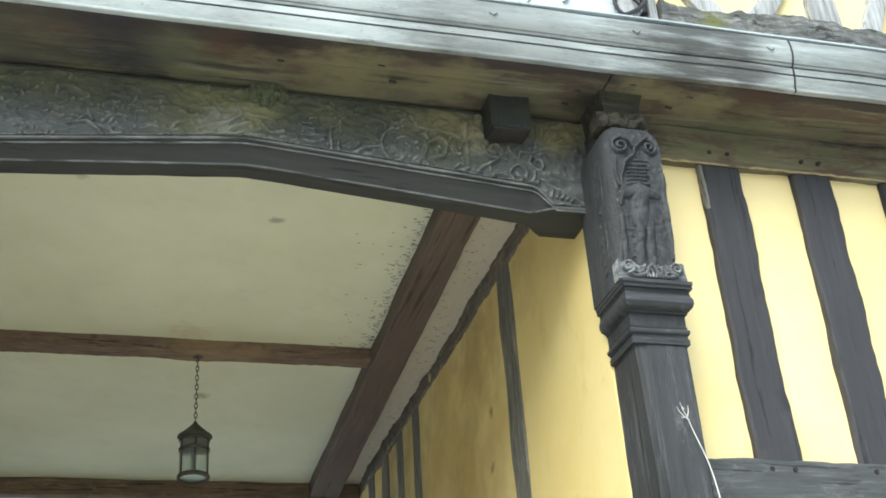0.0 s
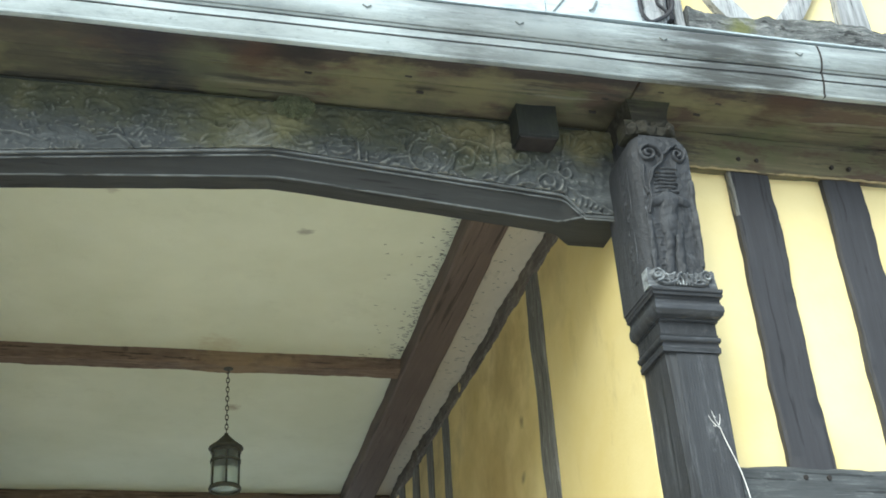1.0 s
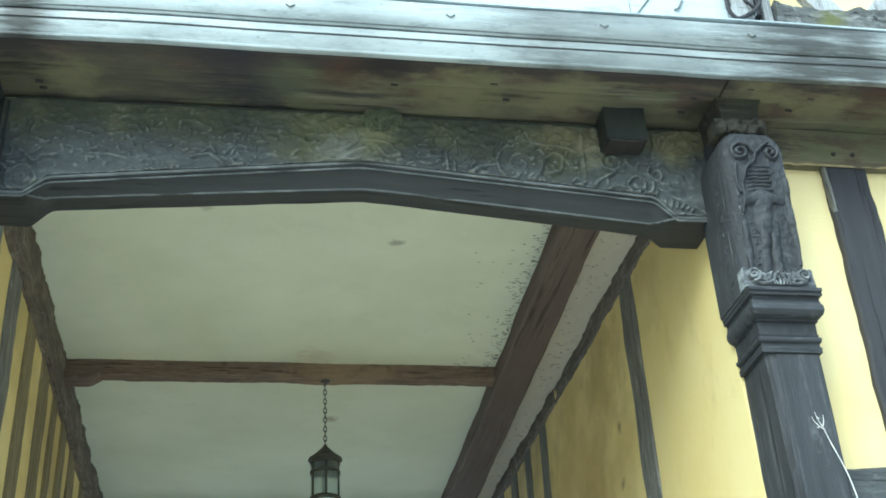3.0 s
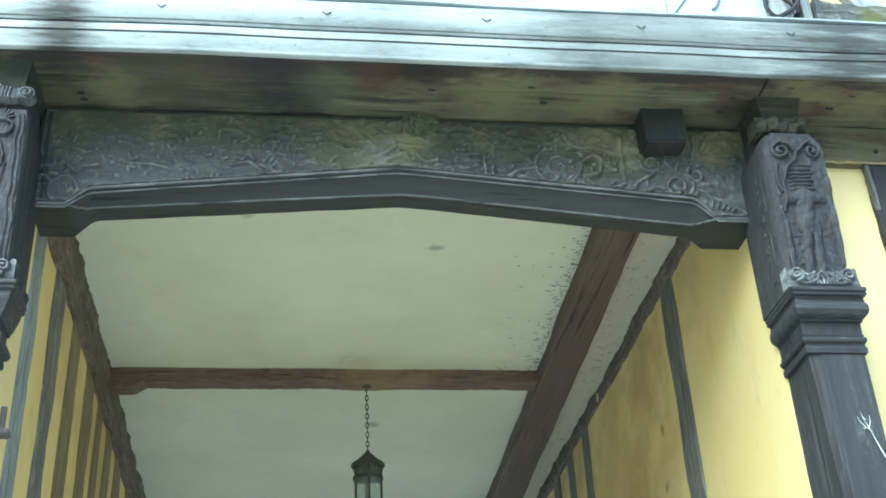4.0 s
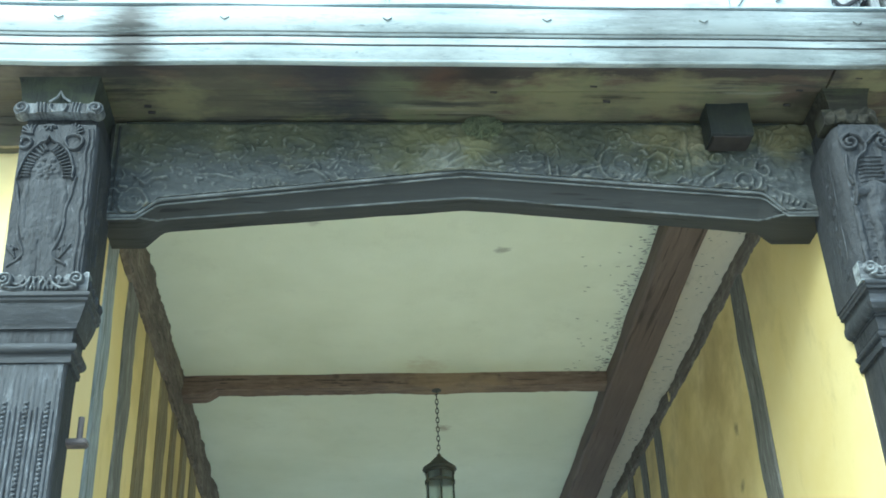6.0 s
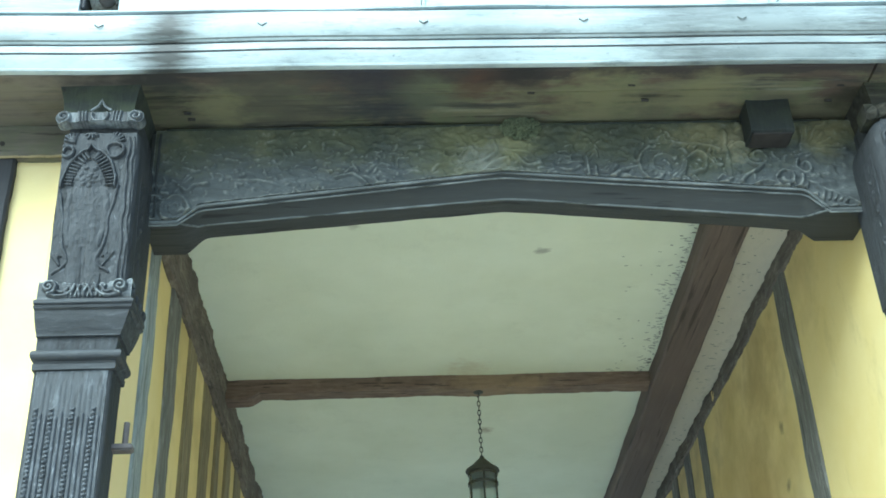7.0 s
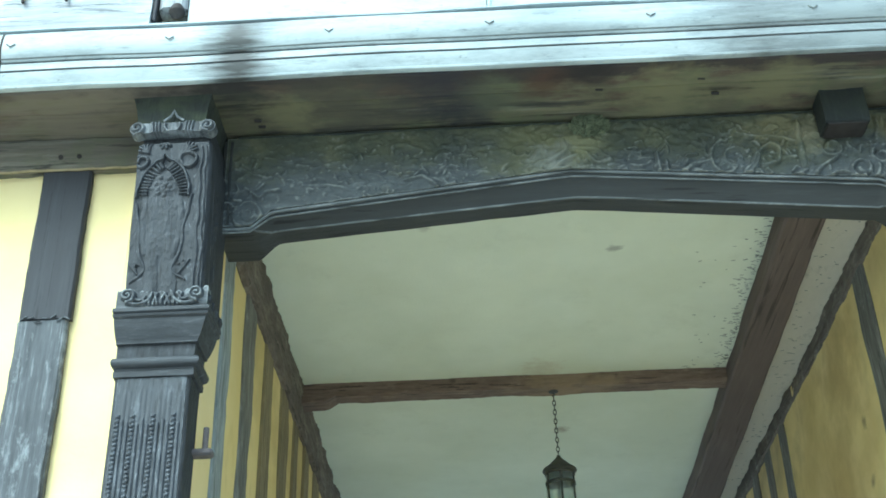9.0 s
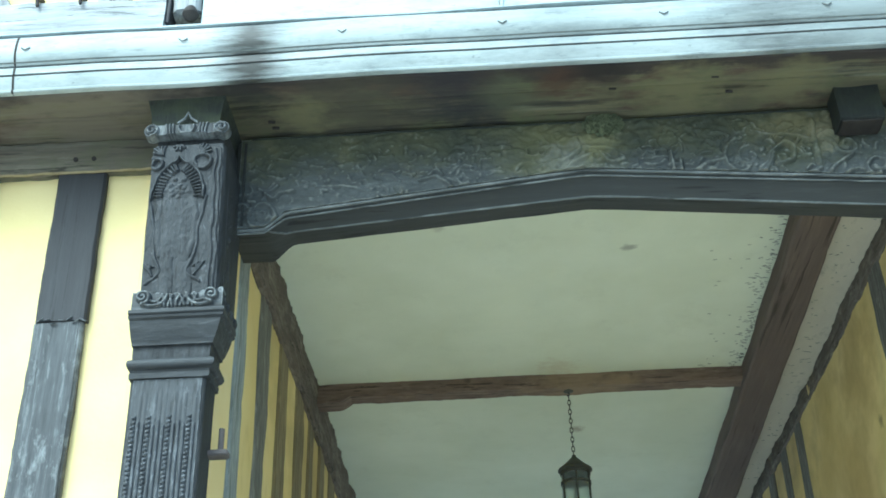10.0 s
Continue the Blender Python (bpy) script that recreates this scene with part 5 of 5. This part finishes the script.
for k in range(6):
    a = math.pi / 6 + k * math.pi / 3
    c, d = math.cos(a) * 0.082, math.sin(a) * 0.082
    part("glazing_bar", tube([(LX + c, LY + d, 3.84), (LX + c, LY + d, 4.035)], 0.0055, 6), LAMP_METAL, glass)
part("lamp_holder", lathe([(0.016, 4.05), (0.018, 3.99), (0.012, 3.98)], (LX, LY), 12), LAMP_METAL, lamp)

# ---- small things ----
tw = bmesh.new()
tube([(x, 3.80 - 0.01 * math.sin(z * 9), z) for x, z in arc([(2.128, 2.86), (2.105, 3.00), (2.072, 3.12), (2.058, 3.18), (2.045, 3.215), (2.040, 3.245)], 5)], 0.0028, 6, tw, True)
for pts in ([(2.060, 3.17), (2.040, 3.185), (2.024, 3.205), (2.018, 3.222)], [(2.055, 3.185), (2.062, 3.205), (2.064, 3.228)], [(2.042, 3.183), (2.036, 3.178), (2.030, 3.182)], [(2.046, 3.212), (2.038, 3.222)]):
    tube([(x, 3.797, z) for x, z in pts], 0.0019, 5, tw, True)
solo("twig", tw, TWIG, "bleached forked twig caught against the post", "twig")

pin = thing("hinge_pintle", "rusty iron gate pintle beside the fluted post", "hinge", at=(-0.97, 4.0, 3.22))
part("pintle_arm", box((-1.010, 3.945, 3.216), (-0.928, 3.995, 3.240), 0.005), RUST, pin)
part("pintle_pin", tube([(-0.958, 3.972, 3.238), (-0.958, 3.972, 3.325)], 0.011, 8), RUST, pin)

# nails in the soffit
for x, y in ((-0.83, 3.90), (-0.82, 3.94), (0.95, 3.76), (1.02, 3.86), (2.02, 3.70), (2.30, 3.74), (2.24, 3.83), (2.40, 3.70), (0.55, 3.80), (1.80, 3.78), (1.78, 3.88)):
    solo("board_nail", tube([(x - 0.014, y, 4.635), (x + 0.014, y + 0.002, 4.634)], 0.006, 6), IRON, "dark iron nail in the jetty boards", "nail", "soffit nails")

# moss grown between jetty and beam
rnd = random.Random(11)
bm = bmesh.new()
for q in range(2600):
    a, r = rnd.uniform(0, 6.283), rnd.random() ** 0.75
    c = Vector((0.52 + 0.085 * r * math.cos(a), 3.982 - 0.016 * (1 - r * r) + rnd.uniform(-0.006, 0.006), 4.595 + 0.055 * r * math.sin(a)))
    s = rnd.uniform(0.003, 0.008)
    vs = [bm.verts.new(c + Vector((rnd.uniform(-s, s), rnd.uniform(-s, s), rnd.uniform(-s, s)))) for _ in range(4)]
    for f in ((0, 1, 2), (0, 1, 3), (1, 2, 3), (0, 2, 3)):
        bm.faces.new([vs[v] for v in f])
solo("moss_cushion", bm, MOSS, "green moss cushion grown over the beam's edge", "moss", kind="stuff")

# paint flaking off the ceiling along the beam and the wall
bm = bmesh.new()
for q in range(310):
    if q < 190:
        y = 4.75 + 1.65 * rnd.random() ** 0.8
        x = 1.428 + (y - 4.25) * 0.016 - abs(rnd.gauss(0, 0.040)) - 0.004
        if rnd.random() < 0.12:
            x -= rnd.uniform(0, 0.25)
    else:
        y = rnd.uniform(4.5, 8.4)
        x = rnd.uniform(1.66, 1.86)
    ln, wd, w0 = rnd.uniform(0.005, 0.014) * (1.8 if rnd.random() < 0.15 else 1), rnd.uniform(0.0014, 0.0032), rnd.gauss(0.12, 0.30)
    n = rnd.randint(5, 7)
    z = 4.6285 + 0.008 * noise.noise(Vector((x, y, 4.63)) * 1.7 + Vector((2.0, 0, 2.0)))
    ring = []
    for s in range(n):
        a = 2 * math.pi * s / n
        e = rnd.uniform(0.6, 1.2)
        u, v = ln * math.cos(a) * e, wd * math.sin(a) * e
        ring.append((x + u * math.cos(w0) - v * math.sin(w0), y + u * math.sin(w0) + v * math.cos(w0)))
    low = [bm.verts.new((px, py, z)) for px, py in ring]
    top = [bm.verts.new((px, py, z + 0.006)) for px, py in ring]
    bm.faces.new(low)
    for s in range(n):
        bm.faces.new((low[s], low[(s + 1) % n], top[(s + 1) % n], top[s]))
solo("paint_flakes", bm, DARKFLAKE, "dark specks where ceiling paint has flaked off", "flaked paint", kind="stuff", smooth=False)
